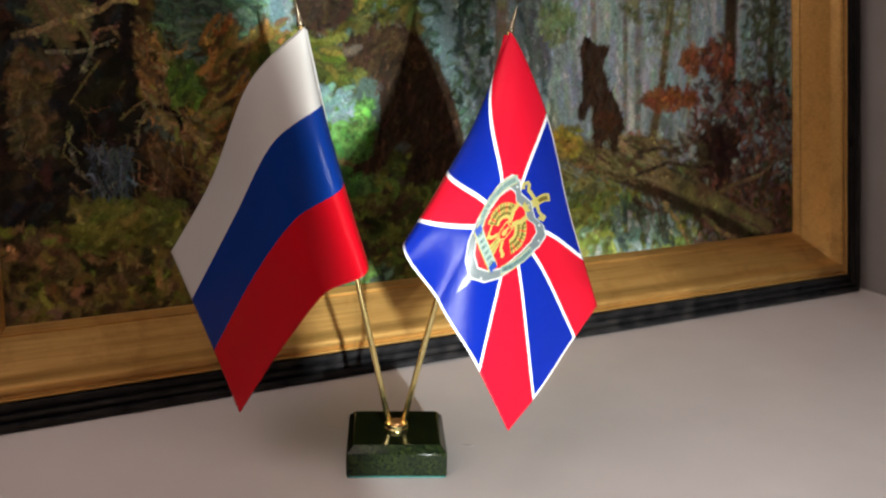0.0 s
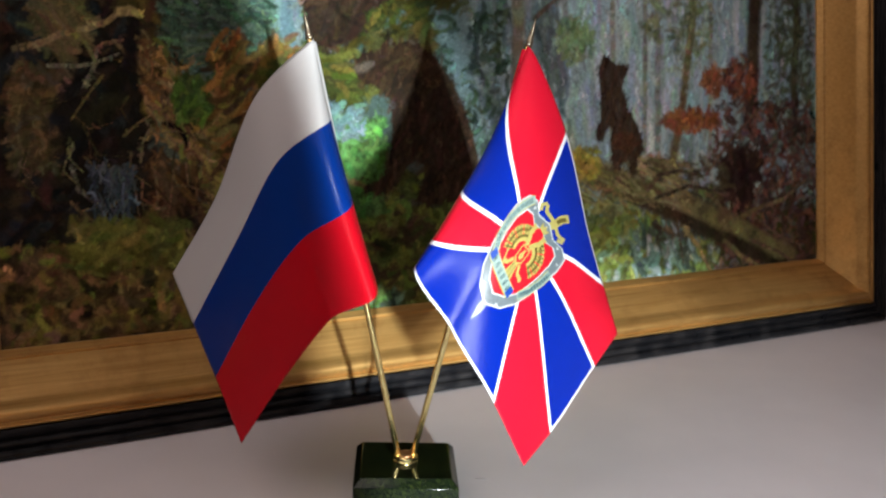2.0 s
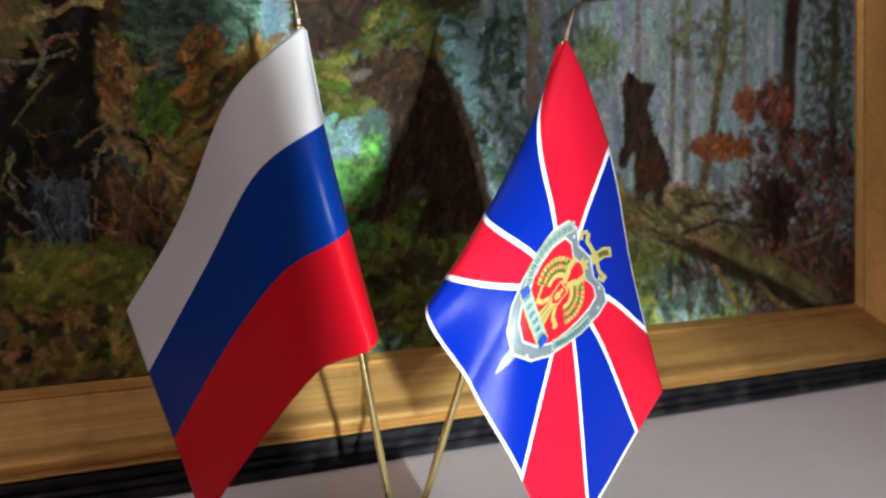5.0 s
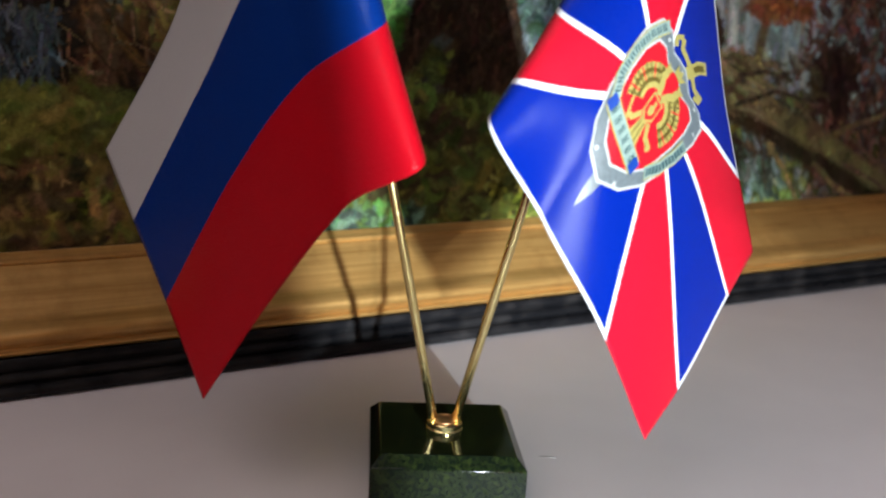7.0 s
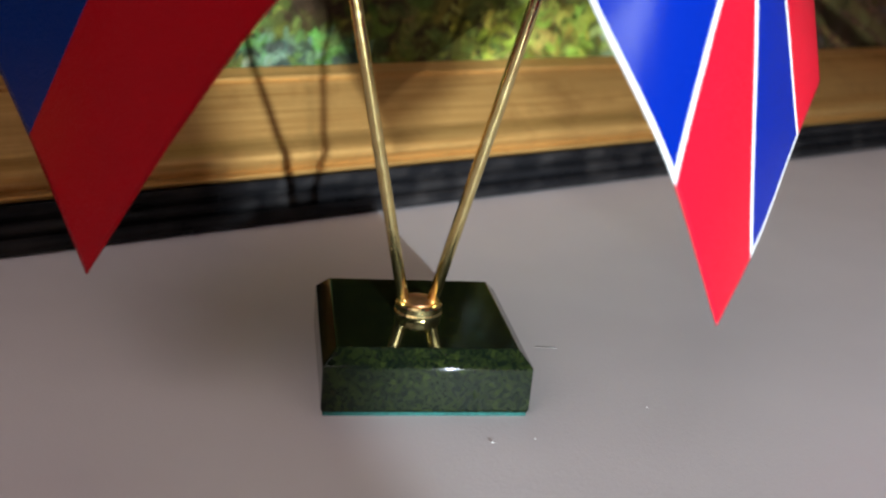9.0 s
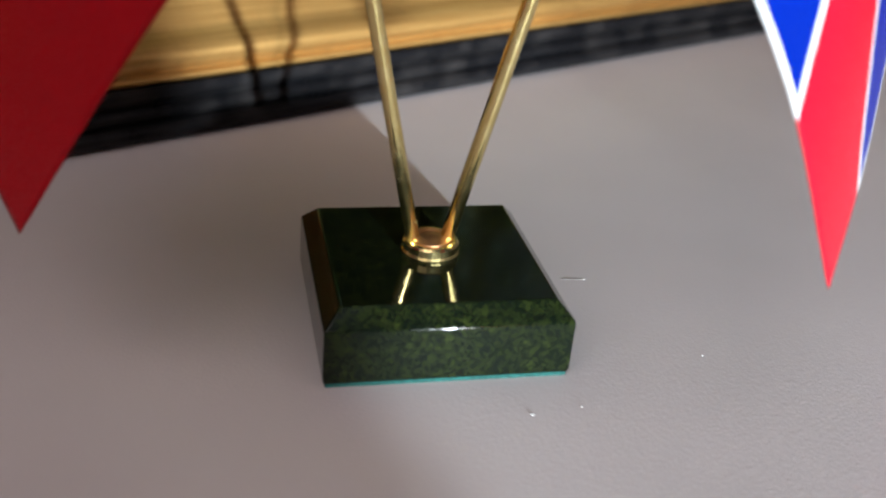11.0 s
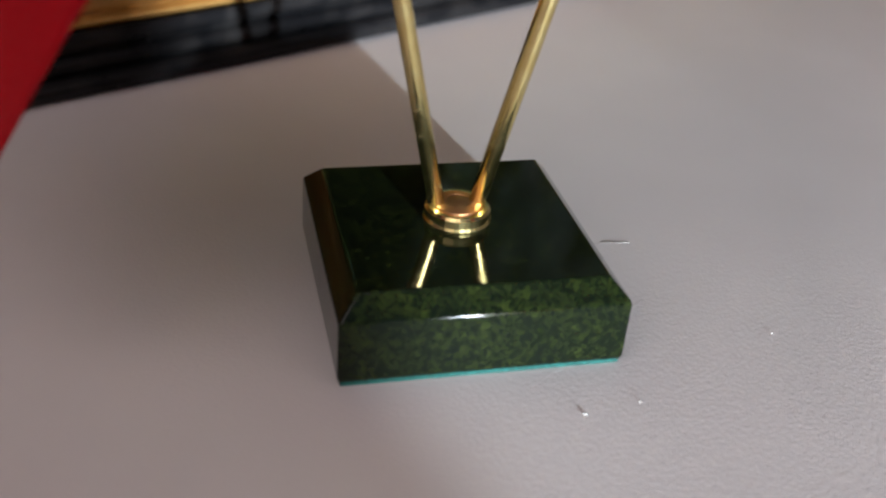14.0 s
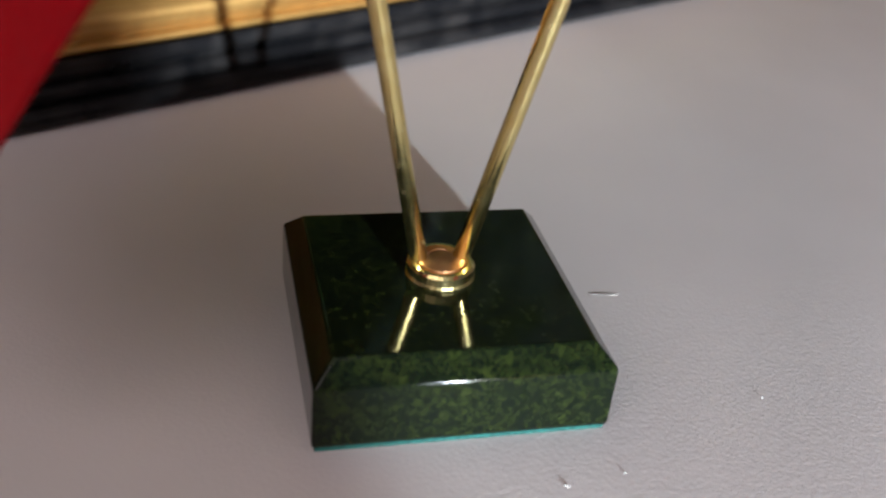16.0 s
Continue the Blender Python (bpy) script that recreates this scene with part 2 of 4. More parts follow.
FLOOR_Z, CEIL_Z = -0.75, 2.4
EAST = 0.565
wall_with_opening("wall_north", -2.2, EAST, FLOOR_Z, CEIL_Z, [], 0.130, 0.255)
# unseen wall; first opening passes the beam, second is added behind the fill lamp
wall_with_opening("wall_south", -2.2, EAST, FLOOR_Z, CEIL_Z, [(-0.65, 0.0, 0.02, 2.05), (0.05, 0.52, 0.75, 1.95)], -1.62, -1.45)
wall_with_opening("wall_east", -1.62, 0.255, FLOOR_Z, CEIL_Z, [], EAST, EAST + 0.15, True)
wall_with_opening("wall_west", -1.62, 0.255, FLOOR_Z, CEIL_Z, [], -2.35, -2.2, True)
ob = part("floor", box(-2.35, -1.62, FLOOR_Z - 0.1, EAST + 0.15, 0.255, FLOOR_Z), FLOOR)
ob.matrix_world = ROOM
tagged(ob, "dark brown parquet floor under the desk", "floor", kind="structure")
ob = part("ceiling", box(-2.35, -1.62, CEIL_Z, EAST + 0.15, 0.255, CEIL_Z + 0.1), CEILING)
ob.matrix_world = ROOM
tagged(ob, "plain white plaster ceiling", "ceiling", kind="structure")


def beam_edge(c, n):
    """Where, at depth n of the room, the light passes that crosses y = 0 at x = c."""
    inv = ROOM.inverted()
    p, w = inv @ Vector((c, 0, 0)), inv.to_3x3() @ SUN_WAY
    return p.x + w.x * (n - p.y) / w.y


def curtain(fixed, hung, label):
    """An unseen hanging curtain with folds, added at the south wall's opening to shape the beam, from a fixed side to a
    free edge; hung: (height, u of the free edge) pairs.
    """
    bm = bmesh.new()
    rows = []
    for z in sorted({h for h, _ in hung} | {0.06, 0.4, 0.8, 1.4, 2.10}):
        edge = float(np.interp(z, [h for h, _ in hung], [u for _, u in hung]))
        row = []
        for k in range(61):
            u = fixed + (edge - fixed) * k / 60
            row.append(bm.verts.new((u, -1.40 + 0.018 * math.sin(u * 62) * math.sin(math.pi * k / 60), z)))
        rows.append(row)
    for a, b in zip(rows, rows[1:]):
        for k in range(60):
            bm.faces.new((a[k], a[k + 1], b[k + 1], b[k]))
    bmesh.ops.solidify(bm, geom=bm.faces[:], thickness=0.004)
    ob = part("curtain", bm, CLOTH, smooth=True)
    ob.matrix_world = ROOM
    return tagged(ob, label, "curtain", group="window curtains")


BEAM_LEFT = beam_edge(-0.034, -1.40)
curtain(-0.80, ((0.0, BEAM_LEFT), (0.06, BEAM_LEFT), (0.66, BEAM_LEFT - 0.096)), "unseen brown cloth curtain added to cut the beam's left edge")
# raised foot lets the beam onto the desk; upper edge trims it off the canvas
curtain(0.03, ((0.0, 0.0), (0.085, 0.0), (0.115, -0.05), *((z, beam_edge(c, -1.40)) for z, c in ((0.165, 0.075), (0.26, 0.040), (0.30, 0.012), (0.34, -0.006), (0.45, -0.020)))), "unseen brown cloth curtain added to shape the beam's right edge")

# unseen blind, added to keep the sun out of the second opening
ob = part("sun_block_blind", box(0.01, -1.442, 0.68, 0.54, -1.438, 1.98, 0.001, 1), CEILING)
ob.matrix_world = ROOM
tagged(ob, "unseen white blind added to keep the sun out of the second opening", "blind")

# ---- the desk ----
desk = empty("desk", ROOM)
part("desktop", box(-1.15, -0.62, -0.035, EAST - 0.002, 0.125, 0.0, 0.003), TABLE, desk, "pinkish grey grained leatherette top")
for u in (-1.10, 0.45):
    part("leg", box(u, -0.58, FLOOR_Z, u + 0.06, 0.05, -0.0352, 0.002), WOOD, desk, "dark wooden side panel")
tagged(desk, "wide desk with a pinkish grey grained top", "desk")


# ---- the framed painting ----
PIC_U0, PIC_U1, PIC_V0, PIC_V1 = -0.2765, 0.4815, 0.0665, 0.510
EDGE = 0.0665
PICTURE = ROOM @ pose(0, 0, 0, -LEAN_BACK, 0, 0)      # x along, z up the leaning face, -y towards the room


def moulding(profile, side):
    """One mitred bar: (distance from the outer edge, height of the face) pairs swept along a side."""
    a0, a1, b0, b1 = PIC_U0 - EDGE, PIC_U1 + EDGE, PIC_V0 - EDGE, PIC_V1 + EDGE
    bm = bmesh.new()

    def at(d, e, end):
        if side == "bottom":
            return (a0 + d, -e, b0 + d) if end == 0 else (a1 - d, -e, b0 + d)
        if side == "top":
            return (a0 + d, -e, b1 - d) if end == 0 else (a1 - d, -e, b1 - d)
        if side == "left":
            return (a0 + d, -e, b0 + d) if end == 0 else (a0 + d, -e, b1 - d)
        return (a1 - d, -e, b0 + d) if end == 0 else (a1 - d, -e, b1 - d)

    rows = [[bm.verts.new(at(d, e, end)) for d, e in profile] for end in (0, 1)]
    n = len(profile)
    for k in range(n):
        bm.faces.new((rows[0][k], rows[0][(k + 1) % n], rows[1][(k + 1) % n], rows[1][k]))
    bm.faces.new(rows[0])
    bm.faces.new(rows[1][::-1])
    return bm


def arc(d0, e0, d1, e1, bulge, steps=6):
    """Points from one to the other, bulging towards the room."""
    return [(d0 + (d1 - d0) * k / steps, e0 + (e1 - e0) * k / steps + bulge * math.sin(math.pi * k / steps)) for k in range(steps + 1)]


BLACK_PROFILE = ([(0.0, -0.045), (0.0, -0.002)] + arc(0.0005, 0.0, 0.0065, 0.001, 0.0022) + [(0.0072, -0.0012)]
                 + arc(0.0078, -0.0005, 0.0125, 0.000, 0.0014) + [(0.0132, -0.0014)] + arc(0.0138, -0.001, 0.0200, 0.0010, 0.0016) + [(0.0206, -0.004), (0.0206, -0.045)])
GOLD_PROFILE = ([(0.0210, -0.045), (0.0210, 0.0005)] + arc(0.0214, 0.001, 0.0240, 0.001, 0.0014, 5) + [(0.0244, 0.0002)]
                + arc(0.0248, 0.000, 0.0370, -0.0040, 0.0058, 12) + [(0.0378, -0.0050)] + arc(0.0384, -0.0056, 0.0605, -0.0240, 0.0010, 8)
                + arc(0.0610, -0.0235, 0.0640, -0.0255, 0.0012, 4) + [(0.0665, -0.0285), (0.0665, -0.045)])

painting = empty("framed_painting", PICTURE)
for side in ("bottom", "top", "left", "right"):
    rim = part("black_moulding", moulding(BLACK_PROFILE, side), BLACK, painting, "stepped black lacquered outer moulding")
    bar = part("gold_moulding", moulding(GOLD_PROFILE, side), GOLD, painting, "worn gilded inner moulding")
part("backing_board", box(PIC_U0 - 0.05, 0.0452, PIC_V0 - 0.05, PIC_U1 + 0.05, 0.049, PIC_V1 + 0.05), BACKING, painting, "brown backing board")
tagged(painting, "large oil painting of a misty forest in a gilded frame", "painting")


class Paint:
    """A picture laid down stroke by stroke on a grid over the canvas."""

    def __init__(self, nx, ny):
        self.nx, self.ny = nx, ny
        self.us = np.linspace(PIC_U0 - 0.004, PIC_U1 + 0.004, nx)
        self.vs = np.linspace(PIC_V0 - 0.004, PIC_V1 + 0.004, ny)
        self.c = np.zeros((ny, nx, 3))
        self.rng = np.random.default_rng(7)
        self.du, self.dv = self.us[1] - self.us[0], self.vs[1] - self.vs[0]

    def wash(self, fn):
        u, v = np.meshgrid(self.us, self.vs)
        self.c = fn(u, v)

    def stroke(self, u, v, length, angle, width, color, alpha=0.9, bend=0.0):
        u = u * 1.09 if u > 0 else u
        self.lay(u + 0.04 * (u + 0.31), v - 0.04 * (0.277 - v), length, angle, width, color, alpha, bend)

    def lay(self, u, v, length, angle, width, color, alpha=0.9, bend=0.0):
        """One stroke at its true place on the canvas."""
        reach = length / 2 + width
        i0, i1 = np.searchsorted(self.us, (u - reach, u + reach))
        j0, j1 = np.searchsorted(self.vs, (v - reach, v + reach))
        if i1 <= i0 or j1 <= j0:
            return
        x, y = np.meshgrid(self.us[i0:i1] - u, self.vs[j0:j1] - v)
        ca, sa = math.cos(angle), math.sin(angle)
        a, b = x * ca + y * sa, -x * sa + y * ca
        b = b - bend * (a * a) / max(length, 1e-6)
        d = np.sqrt((np.maximum(np.abs(a) - length / 2, 0)) ** 2 + b * b) / width
        cover = np.clip(1.6 - 1.6 * d, 0, 1)[..., None] * alpha
        self.c[j0:j1, i0:i1] = self.c[j0:j1, i0:i1] * (1 - cover) + np.asarray(color) * cover

    def tone(self, color, spread=0.25):
        return np.asarray(color) * (1 + spread * self.rng.normal()) * (1 + 0.12 * self.rng.normal(size=3))

    def dabs(self, count, u0, v0, u1, v1, colors, length, width, angle, turn=0.4, spread=0.25, alpha=0.85, soft=None):
        """Many short strokes in a patch; soft: keeps them inside an oval."""
        for _ in range(count):
            u, v = self.rng.uniform(u0, u1), self.rng.uniform(v0, v1)
            if soft and ((2 * (u - u0) / (u1 - u0) - 1) ** 2 + (2 * (v - v0) / (v1 - v0) - 1) ** 2) > self.rng.uniform(0.5, 1.1):
                continue
            col = colors[self.rng.integers(len(colors))]
            k = self.rng.uniform(0.5, 1.4)
            self.stroke(u, v, length * k, angle + self.rng.normal() * turn, width * self.rng.uniform(0.6, 1.3), self.tone(col, spread), alpha, self.rng.normal() * 0.5)

    def inside(self, outline, u, v):
        """Which of the places lie within an outline."""
        within = np.zeros(np.shape(u), bool)
        for (a, b), (c, d) in zip(outline, outline[1:] + outline[:1]):
            within ^= ((b > v) != (d > v)) & (u < (c - a) * (v - b) / ((d - b) or 1e-9) + a)
        return within

    def shape(self, outline, colors, count, length, width, angle, turn=0.4, spread=0.25):
        """A filled outline with strokes worked into it."""
        us, vs = [p[0] for p in outline], [p[1] for p in outline]
        grid_u, grid_v = np.meshgrid(self.us, self.vs)
        cover = np.zeros(grid_u.shape)
        for du, dv in ((-0.0005, -0.0005), (-0.0005, 0.0005), (0.0005, -0.0005), (0.0005, 0.0005)):
            cover += self.inside(outline, grid_u + du, grid_v + dv) * 0.24
        self.c = self.c * (1 - cover[..., None]) + np.asarray(colors[0]) * cover[..., None]
        for _ in range(count):
            u, v = self.rng.uniform(min(us), max(us)), self.rng.uniform(min(vs), max(vs))
            if self.inside(outline, u, v):
                self.lay(u, v, length * self.rng.uniform(0.5, 1.4), angle + self.rng.normal() * turn, width * self.rng.uniform(0.6, 1.3), self.tone(colors[self.rng.integers(len(colors))], spread), 0.6)

    def line(self, points, width, color, spread=0.2, taper=1.0):
        """A limb or trunk: overlapping strokes along a bent line."""
        pts = [np.asarray(p, float) for p in points]
        total = len(pts) - 1
        for k, (p, q) in enumerate(zip(pts, pts[1:])):
            length = np.hypot(*(q - p))
            n = max(2, int(length / (width * 0.8)))
            for m in range(n):
                f = (m + 0.5) / n
                w = width * (1 - (1 - taper) * (k + f) / total)
                at = p + (q - p) * f + self.rng.normal(size=2) * w * 0.12
                self.stroke(at[0], at[1], length / n * 1.6, math.atan2(q[1] - p[1], q[0] - p[0]), w, self.tone(color, spread), 0.9)


def paint_forest():
    p = Paint(840, 520)
    up = math.pi / 2
    deep, umber, ochre = (0.007, 0.005, 0.004), (0.032, 0.018, 0.010), (0.15, 0.085, 0.030)
    moss, olive, bright = (0.075, 0.070, 0.014), (0.035, 0.040, 0.011), (0.085, 0.19, 0.045)
    mist, pale, teal = (0.21, 0.28, 0.33), (0.33, 0.39, 0.40), (0.045, 0.075, 0.070)
    rust, plum, bark = (0.15, 0.050, 0.025), (0.055, 0.026, 0.024), (0.030, 0.019, 0.012)
    tan, grey = (0.16, 0.105, 0.055), (0.11, 0.095, 0.065)

    def ground(u, v):
        h = np.clip((v - 0.13) / 0.12, 0, 1)[..., None]
        r = np.clip((u - 0.02) / 0.15, 0, 1)[..., None]
        back = np.asarray(teal) * (1 - r) + np.asarray(mist) * r
        low = np.asarray(umber) * (1 - r) + np.asarray(olive) * r
        return low * (1 - h) + back * h

    p.wash(ground)
    # mist and far trees
    p.dabs(1300, 0.07, 0.14, 0.42, 0.51, [mist, pale, (0.17, 0.24, 0.30), (0.24, 0.29, 0.30)], 0.034, 0.0045, up, 0.10, 0.14, 0.55)
    # darker mist dabs, painted to offset the beam that falls here
    p.dabs(330, 0.075, 0.17, 0.150, 0.50, [(0.075, 0.105, 0.12), (0.10, 0.13, 0.14), (0.05, 0.07, 0.07)], 0.024, 0.0045, up, 0.15, 0.2, 0.7)
    p.dabs(600, -0.17, 0.22, -0.02, 0.51, [teal, (0.09, 0.125, 0.13), (0.055, 0.085, 0.08), (0.13, 0.16, 0.18)], 0.022, 0.005, up, 0.2, 0.25, 0.7)
    p.dabs(120, -0.080, 0.26, -0.055, 0.40, [(0.10, 0.14, 0.15), (0.07, 0.10, 0.115)], 0.02, 0.005, up, 0.1, 0.1, 0.7)
    p.dabs(70, -0.2220, 0.2750, -0.2140, 0.3010, [(0.09, 0.11, 0.14)], 0.02, 0.004, up, 0.2, 0.2, 0.8)
    for u, w, c in ((0.104, 0.0075, (0.11, 0.095, 0.075)), (0.19, 0.0035, (0.17, 0.18, 0.17)), (0.222, 0.003, (0.14, 0.15, 0.13)), (0.290, 0.003, (0.17, 0.17, 0.16)), (0.235, 0.004, (0.15, 0.16, 0.15))):
        p.line([(u, 0.17), (u + 0.004, 0.33), (u + 0.002, 0.50)], w, c)
    p.line([(0.2495, 0.1690), (0.2606, 0.2140), (0.2706, 0.2760), (0.2780, 0.3340), (0.275, 0.50)], 0.0055, (0.105, 0.075, 0.045))
    p.line([(0.3358, 0.2060), (0.3394, 0.2790), (0.3459, 0.3380), (0.338, 0.50)], 0.0105, (0.040, 0.026, 0.017))
    p.line([(0.3844, 0.1880), (0.3908, 0.2910), (0.392, 0.50)], 0.006, (0.055, 0.045, 0.03))
    p.dabs(160, 0.1404, 0.2580, 0.1743, 0.2950, [(0.10, 0.145, 0.07), (0.14, 0.19, 0.11)], 0.009, 0.003, 0.9, 0.7, 0.3, 0.6, True)
    p.dabs(210, 0.2193, 0.2510, 0.3064, 0.3260, [(0.09, 0.105, 0.05), (0.13, 0.15, 0.08)], 0.009, 0.003, 0.5, 0.9, 0.3, 0.55, True)
    p.dabs(260, 0.3550, 0.1730, 0.4101, 0.3430, [(0.045, 0.05, 0.025), (0.07, 0.075, 0.04)], 0.010, 0.003, 0.5, 0.9, 0.3, 0.65)
    p.line([(0.1220, 0.2930), (0.1468, 0.3140), (0.1936, 0.3210)], 0.0028, (0.06, 0.05, 0.04), taper=0.4)
    # spruces behind the root
    p.line([(-0.1500, 0.2370), (-0.1510, 0.2730), (-0.1520, 0.3050), (-0.150, 0.50)], 0.0052, (0.022, 0.013, 0.008))
    p.line([(-0.1480, 0.2510), (-0.1490, 0.2830)], 0.0014, (0.13, 0.085, 0.06))
    p.line([(-0.1230, 0.2390), (-0.1190, 0.3070), (-0.122, 0.50)], 0.0020, (0.075, 0.045, 0.03))
    p.line([(-0.1380, 0.2370), (-0.1370, 0.3060), (-0.135, 0.50)], 0.0024, (0.022, 0.018, 0.012))
    p.dabs(520, -0.1740, 0.2450, -0.0900, 0.3090, [(0.020, 0.034, 0.024), (0.035, 0.06, 0.045), (0.05, 0.075, 0.055)], 0.014, 0.0022, -0.25, 0.45, 0.3)
    p.dabs(420, 0.028, 0.18, 0.098, 0.50, [(0.012, 0.024, 0.013), (0.030, 0.052, 0.046), (0.05, 0.078, 0.062), (0.020, 0.032, 0.013)], 0.010, 0.0032, 0.9, 0.9, 0.3)
    # a thick dark trunk, and the great upturned root on the near side
    p.dabs(380, -0.2130, 0.2530, -0.1730, 0.3030, [(0.030, 0.019, 0.008), (0.018, 0.011, 0.006), (0.045, 0.035, 0.010)], 0.026, 0.004, up, 0.25, 0.3)
    p.dabs(200, -0.20, 0.31, -0.15, 0.51, [(0.030, 0.019, 0.008), (0.018, 0.011, 0.006)], 0.026, 0.004, up, 0.25, 0.3)
    p.dabs(300, -0.30, 0.30, -0.20, 0.51, [deep, umber, (0.05, 0.045, 0.03)], 0.022, 0.004, 1.2, 0.5, 0.3)
    p.dabs(1500, -0.30, 0.11, -0.185, 0.285, [deep, (0.008, 0.006, 0.005), (0.018, 0.011, 0.007), (0.009, 0.012, 0.014)], 0.022, 0.0046, 0.9, 0.9, 0.35)
    p.dabs(260, -0.2600, 0.1880, -0.2220, 0.2490, [(0.055, 0.042, 0.028), (0.035, 0.026, 0.012), (0.075, 0.045, 0.022)], 0.012, 0.0036, 0.4, 1.0, 0.4, 0.7)
    p.dabs(190, -0.2440, 0.2590, -0.2130, 0.3010, [(0.085, 0.062, 0.028), (0.06, 0.05, 0.022)], 0.018, 0.0030, -0.9, 0.4, 0.3, 0.75, True)
    # the ochre slope of torn roots
    for k in range(760):
        f = p.rng.uniform() ** 0.8
        side = p.rng.normal() * 0.35
        x, y = -0.183 + 0.078 * f + side * 0.030 * (0.35 + f), 0.262 - 0.110 * f + side * 0.020
        c = [ochre, (0.105, 0.055, 0.024), (0.17, 0.105, 0.050), umber, (0.085, 0.075, 0.018), (0.06, 0.03, 0.014)][p.rng.integers(6)]
        p.stroke(x, y, p.rng.uniform(0.008, 0.028), -0.95 + p.rng.normal() * 0.35, p.rng.uniform(0.0012, 0.0028), p.tone(c, 0.35), 0.85, p.rng.normal() * 1.2)
    p.dabs(190, -0.1920, 0.1190, -0.1480, 0.1860, [(0.030, 0.016, 0.009), deep, (0.06, 0.032, 0.015)], 0.024, 0.0034, -1.3, 0.3, 0.35)
    p.line([(-0.1920, 0.2080), (-0.1880, 0.2430), (-0.1840, 0.2750), (-0.1820, 0.2850)], 0.0095, (0.006, 0.004, 0.004), taper=0.45)
    p.dabs(420, -0.2260, 0.1560, -0.1900, 0.2400, [(0.006, 0.005, 0.004), (0.008, 0.008, 0.009), (0.012, 0.009, 0.007)], 0.024, 0.005, 1.0, 0.5, 0.3)
    for pts, w, c in (([(-0.2560, 0.2620), (-0.2420, 0.2660), (-0.2290, 0.2720), (-0.2120, 0.2760), (-0.2000, 0.2810), (-0.1910, 0.2880), (-0.1790, 0.2850)], 0.0030, tan),
                      ([(-0.1910, 0.2880), (-0.1840, 0.2890), (-0.1790, 0.2860)], 0.0042, (0.20, 0.13, 0.06)),
                      ([(-0.2370, 0.2520), (-0.2210, 0.2520), (-0.2090, 0.2540), (-0.1940, 0.2600)], 0.0019, grey), ([(-0.2090, 0.2540), (-0.2120, 0.2480), (-0.2180, 0.2380)], 0.0017, grey),
                      ([(-0.2080, 0.2630), (-0.2030, 0.2660), (-0.1910, 0.2690)], 0.0022, (0.13, 0.075, 0.045)), ([(-0.2090, 0.2550), (-0.2070, 0.2630)], 0.0018, grey),
                      ([(-0.2210, 0.2730), (-0.2140, 0.2670), (-0.2090, 0.2560)], 0.0022, (0.10, 0.085, 0.035)), ([(-0.2050, 0.2460), (-0.2160, 0.2320), (-0.2260, 0.2180)], 0.0014, (0.07, 0.055, 0.02)),
                      ([(-0.2280, 0.1880), (-0.2240, 0.1720), (-0.2160, 0.1650), (-0.2050, 0.1610)], 0.0017, (0.075, 0.062, 0.045)), ([(-0.2050, 0.1610), (-0.2020, 0.1480), (-0.1980, 0.1390)], 0.0014, (0.075, 0.062, 0.045)),
                      ([(-0.2050, 0.1610), (-0.1950, 0.1690), (-0.1890, 0.1800)], 0.0012, (0.06, 0.045, 0.03)), ([(-0.2050, 0.1590), (-0.2160, 0.1490), (-0.2260, 0.1460)], 0.0013, (0.065, 0.045, 0.025)),
                      ([(-0.1750, 0.1860), (-0.1740, 0.1650), (-0.1810, 0.1440)], 0.0014, (0.075, 0.045, 0.024)), ([(-0.1630, 0.1820), (-0.1660, 0.1610), (-0.1730, 0.1390)], 0.0013, (0.075, 0.04, 0.022)),
                      ([(-0.2600, 0.1780), (-0.2490, 0.1850), (-0.2400, 0.1910)], 0.0016, (0.06, 0.045, 0.025)), ([(-0.1930, 0.2080), (-0.1840, 0.2150), (-0.1760, 0.2200)], 0.0013, (0.10, 0.07, 0.03)),
                      ([(-0.1840, 0.1900), (-0.1820, 0.2020), (-0.1770, 0.2110)], 0.0014, (0.09, 0.075, 0.04))):
        p.line(pts, w, c, 0.3, 0.6)
    for _ in range(60):
        u, v = p.rng.uniform(-0.27, -0.13), p.rng.uniform(0.12, 0.24)
        a, L = p.rng.uniform(-2.2, -0.7), p.rng.uniform(0.015, 0.05)
        p.line([(u, v), (u + L * 0.5 * math.cos(a), v + L * 0.5 * math.sin(a)), (u + L * math.cos(a + 0.6), v + L * math.sin(a + 0.6))], p.rng.uniform(0.0007, 0.0013), p.tone((0.055, 0.036, 0.018), 0.5), 0.3, 0.3)
    p.dabs(110, -0.2160, 0.1520, -0.1890, 0.1880, [(0.022, 0.030, 0.040), (0.04, 0.05, 0.062)], 0.010, 0.0012, up, 0.4, 0.4)
    p.dabs(210, -0.1580, 0.2170, -0.1140, 0.2420, [(0.028, 0.055, 0.010), (0.05, 0.075, 0.016), (0.02, 0.035, 0.010)], 0.009, 0.0028, 1.2, 0.5, 0.3)
    # leaves and moss along the bottom
    p.dabs(1250, -0.295, 0.050, -0.12, 0.135, [(0.10, 0.058, 0.022), moss, umber, (0.085, 0.058, 0.018), deep, (0.055, 0.040, 0.014), (0.07, 0.035, 0.02)], 0.009, 0.0042, 0.3, 1.0, 0.4)
    p.dabs(150, -0.2280, 0.1220, -0.1610, 0.1500, [(0.075, 0.068, 0.016), (0.05, 0.045, 0.012)], 0.014, 0.004, 0.3, 0.6, 0.3)
